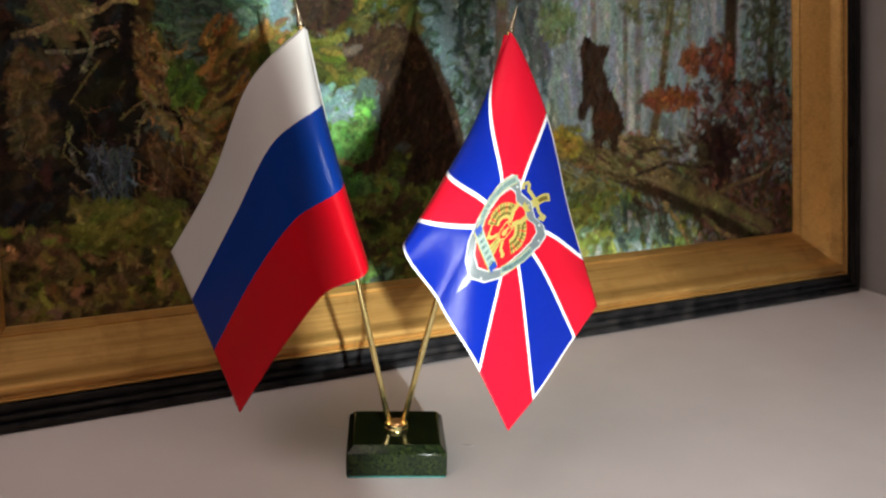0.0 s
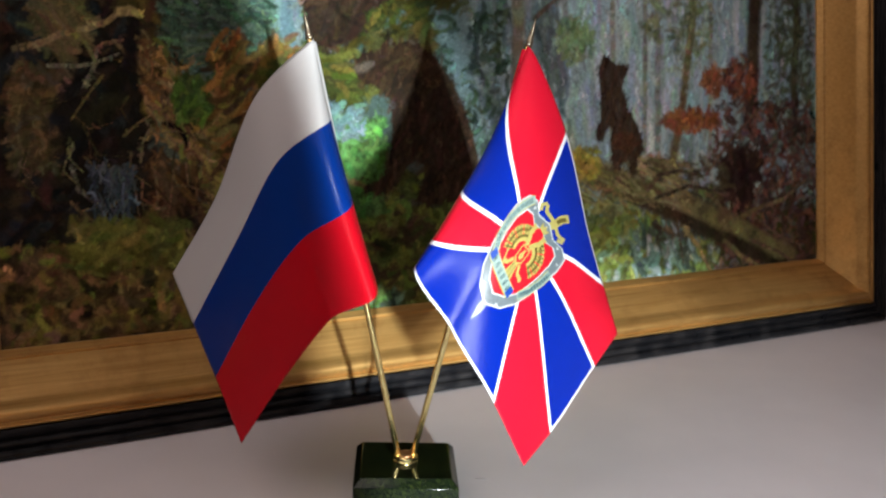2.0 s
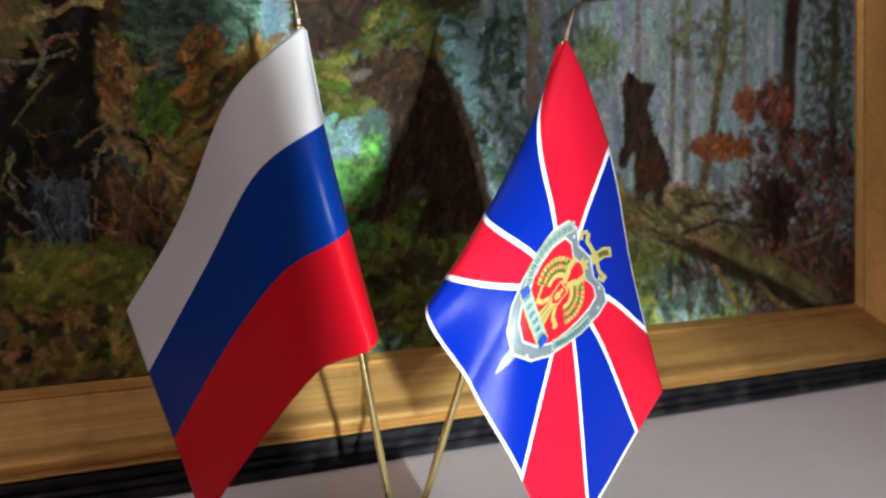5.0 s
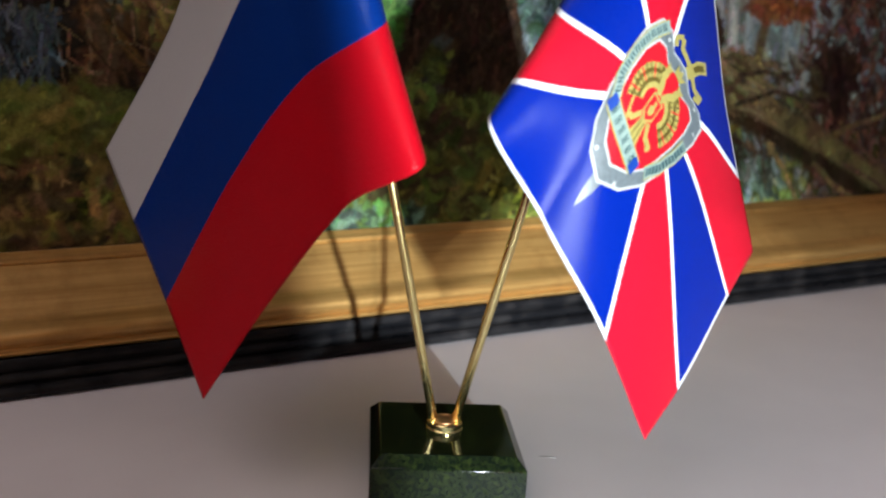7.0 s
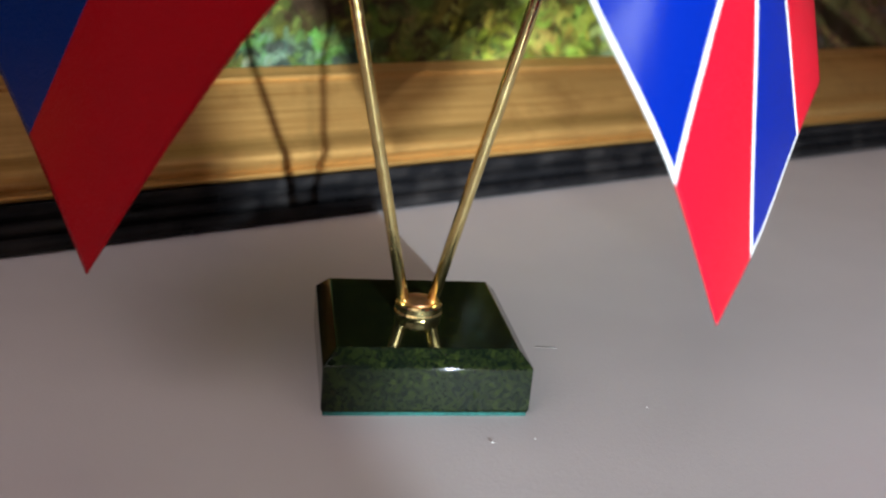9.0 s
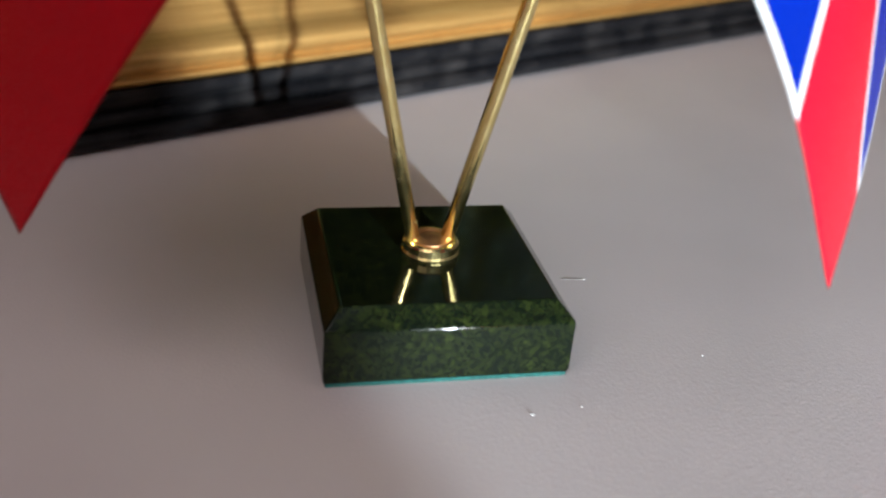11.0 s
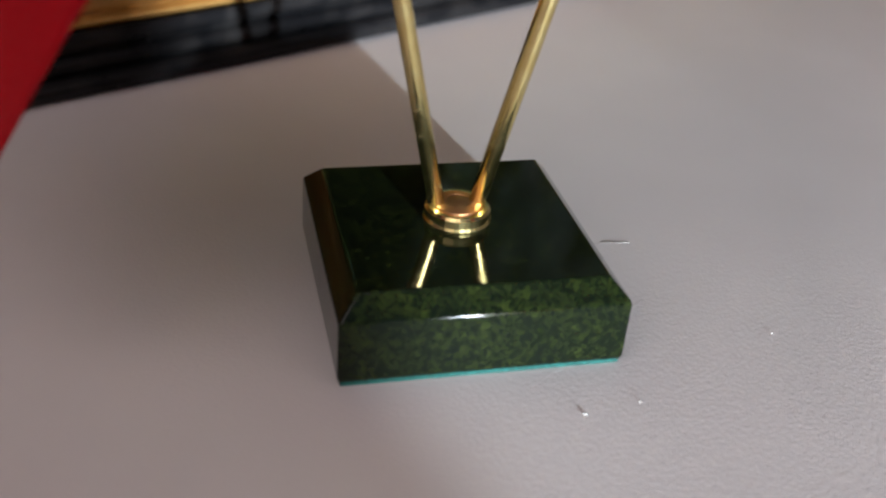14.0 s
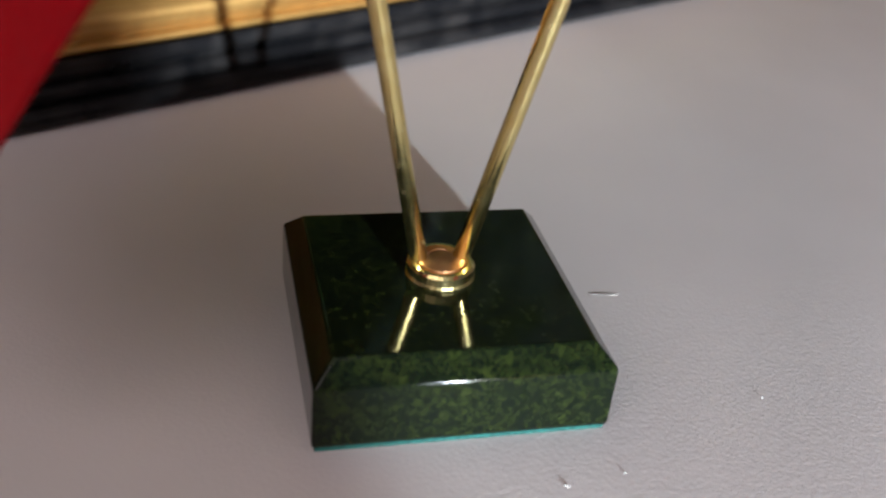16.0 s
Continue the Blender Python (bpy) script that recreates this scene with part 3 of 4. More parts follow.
    p.dabs(900, -0.13, 0.050, 0.12, 0.175, [moss, olive, (0.06, 0.068, 0.016), umber, (0.09, 0.09, 0.022)], 0.013, 0.0040, 0.1, 0.7, 0.35)
    p.dabs(260, -0.060, 0.050, 0.00, 0.085, [(0.11, 0.15, 0.10), (0.03, 0.036, 0.030), (0.07, 0.13, 0.035)], 0.009, 0.003, 0.2, 0.8, 0.4)
    p.dabs(160, 0.05, 0.050, 0.13, 0.10, [(0.11, 0.13, 0.02), (0.15, 0.15, 0.03), moss], 0.010, 0.003, 0.4, 0.8, 0.35)
    # moss-grown trunks and bushes in the middle
    p.dabs(330, -0.130, 0.185, -0.055, 0.270, [(0.14, 0.068, 0.020), (0.12, 0.055, 0.016), umber, (0.09, 0.07, 0.018)], 0.018, 0.0030, 0.75, 0.25, 0.35)
    p.dabs(420, -0.060, 0.235, 0.035, 0.33, [(0.058, 0.046, 0.010), (0.04, 0.04, 0.010), (0.07, 0.048, 0.011), (0.022, 0.026, 0.008), (0.032, 0.036, 0.010)], 0.015, 0.0036, 0.6, 0.5, 0.35)
    p.dabs(300, -0.030, 0.30, 0.060, 0.42, [(0.05, 0.044, 0.010), (0.04, 0.04, 0.010), (0.06, 0.04, 0.010), (0.022, 0.026, 0.008)], 0.015, 0.0036, 0.5, 0.6, 0.35)
    p.dabs(190, -0.095, 0.205, -0.025, 0.262, [(0.075, 0.068, 0.015), (0.05, 0.047, 0.010), (0.025, 0.028, 0.008)], 0.016, 0.0036, -0.25, 0.4, 0.3)
    p.dabs(260, -0.046, 0.145, -0.006, 0.215, [(0.05, 0.115, 0.027), (0.068, 0.15, 0.042), (0.03, 0.066, 0.018)], 0.009, 0.0034, 0.2, 0.8, 0.3)
    p.dabs(30, -0.048, 0.203, -0.026, 0.225, [(0.10, 0.15, 0.16)], 0.010, 0.0032, 0.3, 0.5, 0.15)
    p.dabs(260, -0.064, 0.268, -0.006, 0.40, [(0.020, 0.010, 0.007), deep], 0.014, 0.006, 0.7, 0.7, 0.3, 0.9, True)
    p.line([(-0.040, 0.172), (-0.022, 0.166), (-0.004, 0.158)], 0.0026, (0.11, 0.075, 0.03))
    # plain dark shapes in the clearing
    shade = [(0.022, 0.011, 0.007), (0.012, 0.007, 0.005), (0.034, 0.017, 0.010)]
    p.shape([(-0.0147, 0.257), (-0.0077, 0.2625), (0.005, 0.262), (0.011, 0.271), (0.017, 0.275), (0.0227, 0.270), (0.0347, 0.2745), (0.043, 0.268), (0.056, 0.259), (0.070, 0.240),
             (0.081, 0.216), (0.089, 0.190), (0.095, 0.163), (0.090, 0.145), (0.065, 0.1455), (0.045, 0.144), (0.033, 0.148), (0.038, 0.158), (0.043, 0.175), (0.034, 0.180), (0.024, 0.174),
             (0.0165, 0.161), (0.007, 0.155), (-0.0117, 0.156), (-0.0124, 0.161), (0.0035, 0.166), (0.0126, 0.187), (0.0157, 0.208), (0.014, 0.227), (0.006, 0.235), (-0.006, 0.239), (-0.0137, 0.246)],
            shade, 900, 0.011, 0.0022, 1.3, 0.4, 0.4)
    p.shape([(0.020, 0.266), (0.034, 0.270), (0.048, 0.260), (0.060, 0.240), (0.050, 0.235), (0.034, 0.250), (0.020, 0.255)], [(0.030, 0.016, 0.009), (0.045, 0.024, 0.012), (0.020, 0.010, 0.006)], 160, 0.008, 0.0016, 0.9, 0.5)
    for u, v, r in ((-0.009, 0.2515, 0.0050), (-0.004, 0.254, 0.0036)):
        p.lay(u, v, 0.006, 0.2, r, (0.085, 0.062, 0.048), 0.7)
    p.lay(0.0165, 0.272, 0.003, 1.2, 0.0022, (0.075, 0.06, 0.045), 0.5)
    p.lay(0.035, 0.272, 0.004, -0.5, 0.0022, (0.075, 0.06, 0.045), 0.5)
    p.shape([(-0.053, 0.34), (0.0254, 0.346), (0.0275, 0.313), (0.017, 0.304), (-0.002, 0.295), (-0.016, 0.284), (-0.023, 0.2735), (-0.034, 0.267), (-0.047, 0.2695), (-0.053, 0.284), (-0.055, 0.304)],
            [(0.022, 0.012, 0.008), (0.035, 0.018, 0.010), (0.012, 0.007, 0.005)], 500, 0.010, 0.0022, 0.8, 0.6, 0.4)
    # the ground under the fallen log
    p.dabs(700, 0.1404, 0.0580, 0.2982, 0.1480, [(0.12, 0.15, 0.035), moss, (0.10, 0.135, 0.06), (0.16, 0.165, 0.05), (0.14, 0.19, 0.17), (0.06, 0.075, 0.03)], 0.011, 0.0038, 0.2, 0.8, 0.3)
    p.dabs(120, 0.2101, 0.0790, 0.2789, 0.1220, [(0.16, 0.21, 0.21), (0.06, 0.09, 0.08), (0.03, 0.04, 0.03)], 0.013, 0.0034, up, 0.5, 0.3)
    # rust-red undergrowth
    p.dabs(900, 0.2963, 0.0570, 0.4119, 0.2240, [plum, (0.09, 0.034, 0.022), (0.04, 0.024, 0.02), (0.10, 0.05, 0.042), (0.08, 0.065, 0.07), (0.13, 0.055, 0.04)], 0.008, 0.0030, 0.7, 1.2, 0.4)
    p.dabs(200, 0.2376, 0.2000, 0.3046, 0.2190, [rust, (0.22, 0.075, 0.030), (0.12, 0.045, 0.03)], 0.007, 0.0030, 0.4, 1.2, 0.3, 0.85, True)
    p.dabs(110, 0.2807, 0.2310, 0.3083, 0.2560, [rust, (0.20, 0.075, 0.04)], 0.007, 0.0030, 0.4, 1.2, 0.3, 0.8, True)
    p.dabs(140, 0.3055, 0.2240, 0.3459, 0.2660, [rust, (0.17, 0.055, 0.03), plum], 0.007, 0.0030, 0.4, 1.2, 0.3, 0.85, True)
    p.dabs(110, 0.2138, 0.1580, 0.2450, 0.1810, [(0.26, 0.12, 0.075), (0.20, 0.085, 0.05), (0.22, 0.17, 0.14)], 0.007, 0.0028, 0.4, 1.2, 0.3, 0.7, True)
    p.dabs(160, 0.3037, 0.1350, 0.3486, 0.1840, [(0.018, 0.009, 0.009), (0.03, 0.014, 0.012)], 0.012, 0.004, up, 0.6, 0.3, 0.85, True)
    p.dabs(160, 0.2321, 0.1060, 0.3101, 0.1750, [(0.05, 0.035, 0.022), (0.03, 0.02, 0.014), (0.10, 0.065, 0.04)], 0.012, 0.003, -0.5, 0.5, 0.3, 0.75)
    # the fallen log and its broken branches
    p.line([(0.1514, 0.1690), (0.2000, 0.1490), (0.2560, 0.1270), (0.3220, 0.0970), (0.3798, 0.0690)], 0.0095, (0.026, 0.018, 0.011), 0.3, 0.9)
    p.line([(0.1514, 0.1790), (0.2009, 0.1600), (0.2560, 0.1400), (0.3220, 0.1120), (0.3798, 0.0820)], 0.0120, (0.115, 0.088, 0.045), 0.3, 0.8)
    p.dabs(260, 0.1532, 0.1380, 0.2688, 0.1780, [(0.17, 0.145, 0.07), (0.05, 0.035, 0.018), (0.12, 0.11, 0.045)], 0.018, 0.0018, -0.42, 0.15, 0.3, 0.55)
    p.dabs(80, 0.1505, 0.1650, 0.1771, 0.1870, [(0.24, 0.17, 0.035), (0.17, 0.14, 0.03)], 0.008, 0.0028, -0.4, 0.6, 0.3, 0.8)
    for pts, w, c in (([(0.2248, 0.1510), (0.2367, 0.1630), (0.2569, 0.1660), (0.2826, 0.1600)], 0.0032, (0.045, 0.03, 0.02)), ([(0.3028, 0.1110), (0.3376, 0.1260), (0.3734, 0.1340), (0.4009, 0.1510)], 0.0034, (0.13, 0.09, 0.05)),
                      ([(0.2624, 0.1160), (0.2761, 0.0980), (0.2890, 0.0750)], 0.0036, (0.19, 0.14, 0.065)), ([(0.3064, 0.1000), (0.3248, 0.0840), (0.3431, 0.0750)], 0.0034, (0.17, 0.12, 0.06)),
                      ([(0.2532, 0.1230), (0.2569, 0.1040), (0.2606, 0.0840)], 0.0020, (0.05, 0.036, 0.022)), ([(0.2862, 0.1610), (0.3110, 0.1890), (0.3624, 0.2320)], 0.0018, (0.10, 0.055, 0.035)),
                      ([(0.3339, 0.0990), (0.3661, 0.0860), (0.3963, 0.0680)], 0.0024, (0.11, 0.065, 0.05)), ([(0.3413, 0.1180), (0.3670, 0.1010), (0.3936, 0.0890)], 0.0018, (0.12, 0.07, 0.05)),
                      ([(0.2330, 0.1430), (0.2679, 0.1520), (0.3037, 0.1450)], 0.0028, (0.035, 0.025, 0.017))):
        p.line(pts, w, c, 0.3, 0.5)
    # a small upright dark shape on the log
    dark = [(0.030, 0.017, 0.011), (0.042, 0.022, 0.013), (0.020, 0.012, 0.009)]
    p.shape([(0.216, 0.237), (0.215, 0.2535), (0.220, 0.264), (0.225, 0.265), (0.229, 0.2595), (0.237, 0.256), (0.2455, 0.257), (0.248, 0.253), (0.243, 0.247), (0.240, 0.237), (0.246, 0.220),
             (0.255, 0.206), (0.2625, 0.191), (0.2635, 0.1805), (0.256, 0.1745), (0.254, 0.161), (0.247, 0.161), (0.246, 0.172), (0.238, 0.1735), (0.237, 0.164), (0.2295, 0.164), (0.2275, 0.175),
             (0.2267, 0.1895), (0.228, 0.2015), (0.2245, 0.204), (0.218, 0.1895), (0.211, 0.192), (0.210, 0.199), (0.2165, 0.2085), (0.216, 0.223)], dark, 420, 0.008, 0.0016, 1.4, 0.35, 0.3)
    p.shape([(0.229, 0.196), (0.250, 0.198), (0.258, 0.186), (0.245, 0.180), (0.231, 0.184)], [(0.055, 0.024, 0.014), (0.04, 0.018, 0.012)], 60, 0.006, 0.0016, 0.4, 0.6)
    return p


def canvas():
    p = paint_forest()
    # paint made to offset the light: dimmer in the beam, paler roots and mist
    p.c *= np.interp(p.us, (-0.28, -0.14, -0.08, -0.02, 0.05, 0.10, 0.15, 0.30, 0.38, 0.48), (1.5, 1.5, 0.95, 0.80, 1.0, 1.4, 2.0, 1.9, 1.3, 0.9))[None, :, None] * np.asarray((0.96, 1.06, 1.0))
    # small broken touches in the colour that they lie on
    for _ in range(15000):
        i, j = p.rng.integers(p.nx), p.rng.integers(p.ny)
        under = p.c[j, i] * math.exp(p.rng.normal() * 0.33) * (1 + 0.10 * p.rng.normal(size=3))
        upright = p.us[i] > 0.12 and p.vs[j] > 0.18
        p.lay(p.us[i] + p.rng.normal() * 0.0007, p.vs[j] + p.rng.normal() * 0.0007, p.rng.uniform(0.0015, 0.0055), math.pi / 2 + p.rng.normal() * (0.3 if upright else 1.1), p.rng.uniform(0.0008, 0.0016), under, 0.7, p.rng.normal())
    nx, ny = p.nx, p.ny
    u, v = np.meshgrid(p.us, p.vs)
    co = np.stack([u, np.full_like(u, 0.0300), v], -1).reshape(-1, 3)
    k = np.arange((ny - 1) * nx).reshape(ny - 1, nx)[:, :-1].ravel()
    quads = np.stack([k, k + 1, k + 1 + nx, k + nx], -1)
    me = bpy.data.meshes.new("canvas")
    me.from_pydata(co.tolist(), [], quads.tolist())
    colors = np.concatenate([np.clip(p.c, 0.002, 0.9).reshape(-1, 3), np.ones((nx * ny, 1))], 1)
    me.color_attributes.new("paint", "FLOAT_COLOR", "POINT").data.foreach_set("color", colors.astype(np.float32).ravel())
    me.materials.append(CANVAS)
    ob = new("canvas", me)
    ob.parent = painting
    return tagged(ob, "oil painted canvas with roots, mist, a fallen log and rust leaves")


canvas()


# ---- the flag stand ----
BASE = pose(0.0, -0.0005, 0, 0, 0, 0)
stand = empty("flag_stand", BASE)
cam.data.dof.focus_object = stand
HALF, CHAMFER_Z, TOP_Z, INSET = 0.0308, 0.0158, 0.0203, 0.0042


def block():
    bm = bmesh.new()
    rings = []
    for half, z in ((HALF - 0.0004, 0.0012), (HALF, 0.0018), (HALF, CHAMFER_Z), (HALF - INSET, TOP_Z)):
        rings.append([bm.verts.new((half * sx, half * sy, z)) for sx, sy in ((-1, -1), (1, -1), (1, 1), (-1, 1))])
    for a, b in zip(rings, rings[1:]):
        for k in range(4):
            bm.faces.new((a[k], a[(k + 1) % 4], b[(k + 1) % 4], b[k]))
    bm.faces.new(rings[0][::-1])
    bm.faces.new(rings[-1])
    bmesh.ops.bevel(bm, geom=bm.edges[:], offset=0.0005, segments=3, affect="EDGES", profile=0.5)
    return bm


stone = part("stone_block", block(), MARBLE, stand, "polished dark green marbled stone block", True)
for face in stone.data.polygons:
    face.use_smooth = face.area < 3e-5
part("felt_pad", box(-HALF + 0.0006, -HALF + 0.0004, 0.0, HALF - 0.0006, HALF - 0.0004, 0.0013, 0.0003, 1), FELT, stand, "teal felt underside")
collar = part("collar", lathe([(0.0075, TOP_Z), (0.0076, TOP_Z + 0.0006), (0.0073, TOP_Z + 0.0012), (0.0073, TOP_Z + 0.0030), (0.0068, TOP_Z + 0.0036), (0.0058, TOP_Z + 0.0036), (0.0054, TOP_Z + 0.0031)], 40), BRASS, stand, "brass collar")
part("collar_plate", lathe([(0.0054, TOP_Z + 0.0028), (0.0053, TOP_Z + 0.0040), (0.0030, TOP_Z + 0.0045), (0.0028, TOP_Z + 0.0043), (0.0004, TOP_Z + 0.0046)], 36), COPPER, collar, "dull copper disc")
tagged(stand, "small square green marbled stone stand on teal felt", "flag stand")


# ---- the flags ----
def curve(ts, ps, t):
    """A smooth value through ps at the parameters ts."""
    k = min(max(sum(1 for a in ts[1:-1] if t >= a), 0), len(ts) - 2)

    def slope(i):
        if i == 0:
            return (ps[1] - ps[0]) / (ts[1] - ts[0])
        if i == len(ts) - 1:
            return (ps[-1] - ps[-2]) / (ts[-1] - ts[-2])
        a, b = ts[i] - ts[i - 1], ts[i + 1] - ts[i]
        return ((ps[i] - ps[i - 1]) / a * b + (ps[i + 1] - ps[i]) / b * a) / (a + b)

    d = ts[k + 1] - ts[k]
    f = (t - ts[k]) / d
    return (ps[k] * (2 * f ** 3 - 3 * f ** 2 + 1) + slope(k) * d * (f ** 3 - 2 * f ** 2 + f)
            + ps[k + 1] * (3 * f ** 2 - 2 * f ** 3) + slope(k + 1) * d * (f ** 3 - f ** 2))


class Cloth:
    """A flag's surface: s from the pole to the free end, h from the top down."""

    def __init__(self, foot, tip, side, fold, net, drop=0.125):
        self.foot, self.tip = Vector(foot), Vector(tip)
        rows = []
        up = (self.tip - self.foot).normalized()
        for k, row in enumerate(net):
            on_pole = self.tip - up * (drop * k / 3) + Vector((side * 0.0015, 0.0022, 0))
            rows.append([on_pole] + [Vector(q) for q in row])
        self.rows, self.ss, self.hs = rows, (0.0, fold, 0.40, 0.70, 1.0), (0.0, 1 / 3, 2 / 3, 1.0)

    def at(self, s, h):
        return curve(self.hs, [curve(self.ss, row, s) for row in self.rows], h)

    def normal(self, s, h):
        e = 0.01
        a = self.at(min(s + e, 1), h) - self.at(max(s - e, 0), h)
        b = self.at(s, min(h + e, 1)) - self.at(s, max(h - e, 0))
        n = a.cross(b).normalized()
        return n if n.y < 0 else -n

    def sheet(self, parent, material, label):
        ns, nh = 110, 70
        bm = bmesh.new()
        layer = bm.loops.layers.uv.new("UVMap")
        grid = [[bm.verts.new(self.at(i / ns, j / nh)) for i in range(ns + 1)] for j in range(nh + 1)]
        for j in range(nh):
            for i in range(ns):
                f = bm.faces.new((grid[j][i], grid[j][i + 1], grid[j + 1][i + 1], grid[j + 1][i]))
                for loop, (a, b) in zip(f.loops, ((i, j), (i + 1, j), (i + 1, j + 1), (i, j + 1))):
                    loop[layer].uv = (a / ns, b / nh)
        ob = part("cloth", bm, material, parent, label, True)
        thick = ob.modifiers.new("thickness", "SOLIDIFY")
        thick.thickness, thick.offset = 0.0003, 0.0
        return ob


def rod(a, b, radius, segments=20):
    a, b = Vector(a), Vector(b)
    m = Matrix.Translation(a) @ (b - a).to_track_quat("Z", "Y").to_matrix().to_4x4()
    length = (b - a).length
    return lathe([(radius * 0.9, 0), (radius, 0.0003), (radius, length - 0.0003), (radius * 0.9, length)], segments, m)


def flag(cloth, material, label, cloth_label):
    ob = empty("table_flag")
    up = (cloth.tip - cloth.foot).normalized()
    end = cloth.tip + up * 0.001
    part("pole", rod(cloth.foot, end, 0.0019), BRASS, ob, "thin polished brass pole", True)
    m = Matrix.Translation(end) @ up.to_track_quat("Z", "Y").to_matrix().to_4x4()
    part("finial", lathe([(0.0019, 0.0), (0.0024, 0.0004), (0.0024, 0.0014), (0.0017, 0.0018), (0.0022, 0.0023), (0.0022, 0.0030), (0.0018, 0.0036),
                          (0.0014, 0.0070), (0.0009, 0.0115), (0.0003, 0.0150), (0.0001, 0.0156)], 24, m), STEEL, ob, "pointed dark metal finial", True)
    part("sleeve", rod(cloth.tip - up * 0.124, cloth.tip - up * 0.001, 0.0030), material, ob, "stitched pole sleeve", True)
    cloth.sheet(ob, material, cloth_label)
    return tagged(ob, label, "flag", group="pair of table flags")


LEFT = Cloth((-0.0045, 0, 0.0225), (-0.0585, 0, 0.2675), 1, 0.10, (
    ((-0.0570, -0.004, 0.268), (-0.088, -0.009, 0.236), (-0.115, 0.017, 0.175), (-0.146, 0.042, 0.123)),
    ((-0.0450, -0.036, 0.228), (-0.072, -0.040, 0.206), (-0.097, -0.018, 0.159), (-0.128, 0.010, 0.101)),
    ((-0.0325, -0.044, 0.186), (-0.059, -0.050, 0.165), (-0.084, -0.035, 0.128), (-0.113, -0.003, 0.072)),
    ((-0.0190, -0.055, 0.144), (-0.043, -0.059, 0.124), (-0.068, -0.045, 0.087), (-0.095, -0.025, 0.040))))
RIGHT = Cloth((0.0040, 0, 0.0225), (0.0625, 0, 0.2670), -1, 0.10, (
    ((0.0630, -0.003, 0.268), (0.087, -0.002, 0.220), (0.106, 0.008, 0.158), (0.128, 0.016, 0.097)),
    ((0.0440, -0.012, 0.220), (0.058, -0.044, 0.194), (0.083, -0.030, 0.146), (0.106, -0.016, 0.082)),
    ((0.0235, -0.040, 0.186), (0.039, -0.069, 0.160), (0.061, -0.061, 0.123), (0.083, -0.050, 0.065)),
    ((0.0068, -0.0545, 0.1570), (0.0205, -0.076, 0.1250), (0.041, -0.081, 0.092), (0.061, -0.079, 0.052))))
striped_flag = flag(LEFT, STRIPES, "white, blue and red striped satin table flag on a brass pole", "satin cloth in three stripes")
rayed_flag = flag(RIGHT, RAYS, "red and blue rayed satin table flag with a shield badge", "satin cloth with white-edged rays")


# ---- the badge on the rayed flag ----
def print_colour(name, color):
    m = Mat(name, rough=0.4, spec=0.4)
    n = m.noise(900, 3)
    m.color(m.mix(m.ramp(n, (0.35, (0, 0, 0)), (0.65, (1, 1, 1))), tuple(c * 0.85 for c in color), tuple(min(1, c * 1.12) for c in color)))
    m.bump(n, 0.15, 0.0002)
    return m.m


INK_GREY, INK_RED, INK_GOLD = print_colour("grey_print", (0.10, 0.12, 0.13)), print_colour("red_print", (0.46, 0.006, 0.014)), print_colour("gold_print", (0.30, 0.25, 0.070))
INK_WHITE, INK_CREAM, INK_DARK = print_colour("white_print", (0.36, 0.38, 0.37)), print_colour("cream_print", (0.19, 0.26, 0.23)), print_colour("dark_green_print", (0.012, 0.045, 0.055))
INK_BLUE, INK_OLIVE = print_colour("blue_print", (0.004, 0.035, 0.22)), print_colour("olive_print", (0.085, 0.062, 0.012))


def on_flag(a, b, lift):
    """A place of the badge: a across, b up, both about -1 to 1."""
    s, h = 0.522 + 0.045 * b + 0.140 * a, 0.525 - 0.262 * b - 0.02 * a
    return RIGHT.at(s, h) + RIGHT.normal(s, h) * lift


def decal(name, outline, material, lift, parent, label=""):
    """A printed patch of that outline, lying on the cloth."""
    bm = bmesh.new()
    bm.faces.new([bm.verts.new((a, b, 0)) for a, b in outline])
    bmesh.ops.triangulate(bm, faces=bm.faces[:])
    for _ in range(4):
        long = [e for e in bm.edges if e.calc_length() > 0.14]
        if not long:
            break
        bmesh.ops.subdivide_edges(bm, edges=long, cuts=1)
        bmesh.ops.triangulate(bm, faces=[f for f in bm.faces if len(f.verts) > 3])
    for v in bm.verts:
        v.co = on_flag(v.co.x, v.co.y, lift)
    return part(name, bm, material, parent, label, True)


def band(points, width):
    """The outline of a strip of that width along points."""
    up, down = [], []
    for k, p in enumerate(points):
        q0, q1 = points[max(k - 1, 0)], points[min(k + 1, len(points) - 1)]
        d = Vector((q1[0] - q0[0], q1[1] - q0[1])).normalized()
        up.append((p[0] - d.y * width, p[1] + d.x * width))
        down.append((p[0] + d.y * width, p[1] - d.x * width))
    return up + down[::-1]


def oval(a, b, ra, rb, steps=16, turn=0.0):
    return [(a + ra * math.cos(t) * math.cos(turn) - rb * math.sin(t) * math.sin(turn), b + ra * math.cos(t) * math.sin(turn) + rb * math.sin(t) * math.cos(turn))
            for t in (2 * math.pi * k / steps for k in range(steps))]


def bow(a, b, r, t0, t1, steps=8):
    return [(a + r * math.cos(radians(t0 + (t1 - t0) * k / steps)), b + 0.8 * r * math.sin(radians(t0 + (t1 - t0) * k / steps))) for k in range(steps + 1)]


def shield(k):
    half = [(0.0, 0.90), (0.34, 0.80), (0.62, 0.92), (0.86, 0.86), (0.98, 0.55), (1.0, 0.15), (0.93, -0.25), (0.78, -0.60), (0.48, -0.86), (0.0, -1.0)]
    pts = half + [(-a, b) for a, b in half[-2:0:-1]]
    return [(a * k, (b + 0.03) * k - 0.03) for a, b in pts]


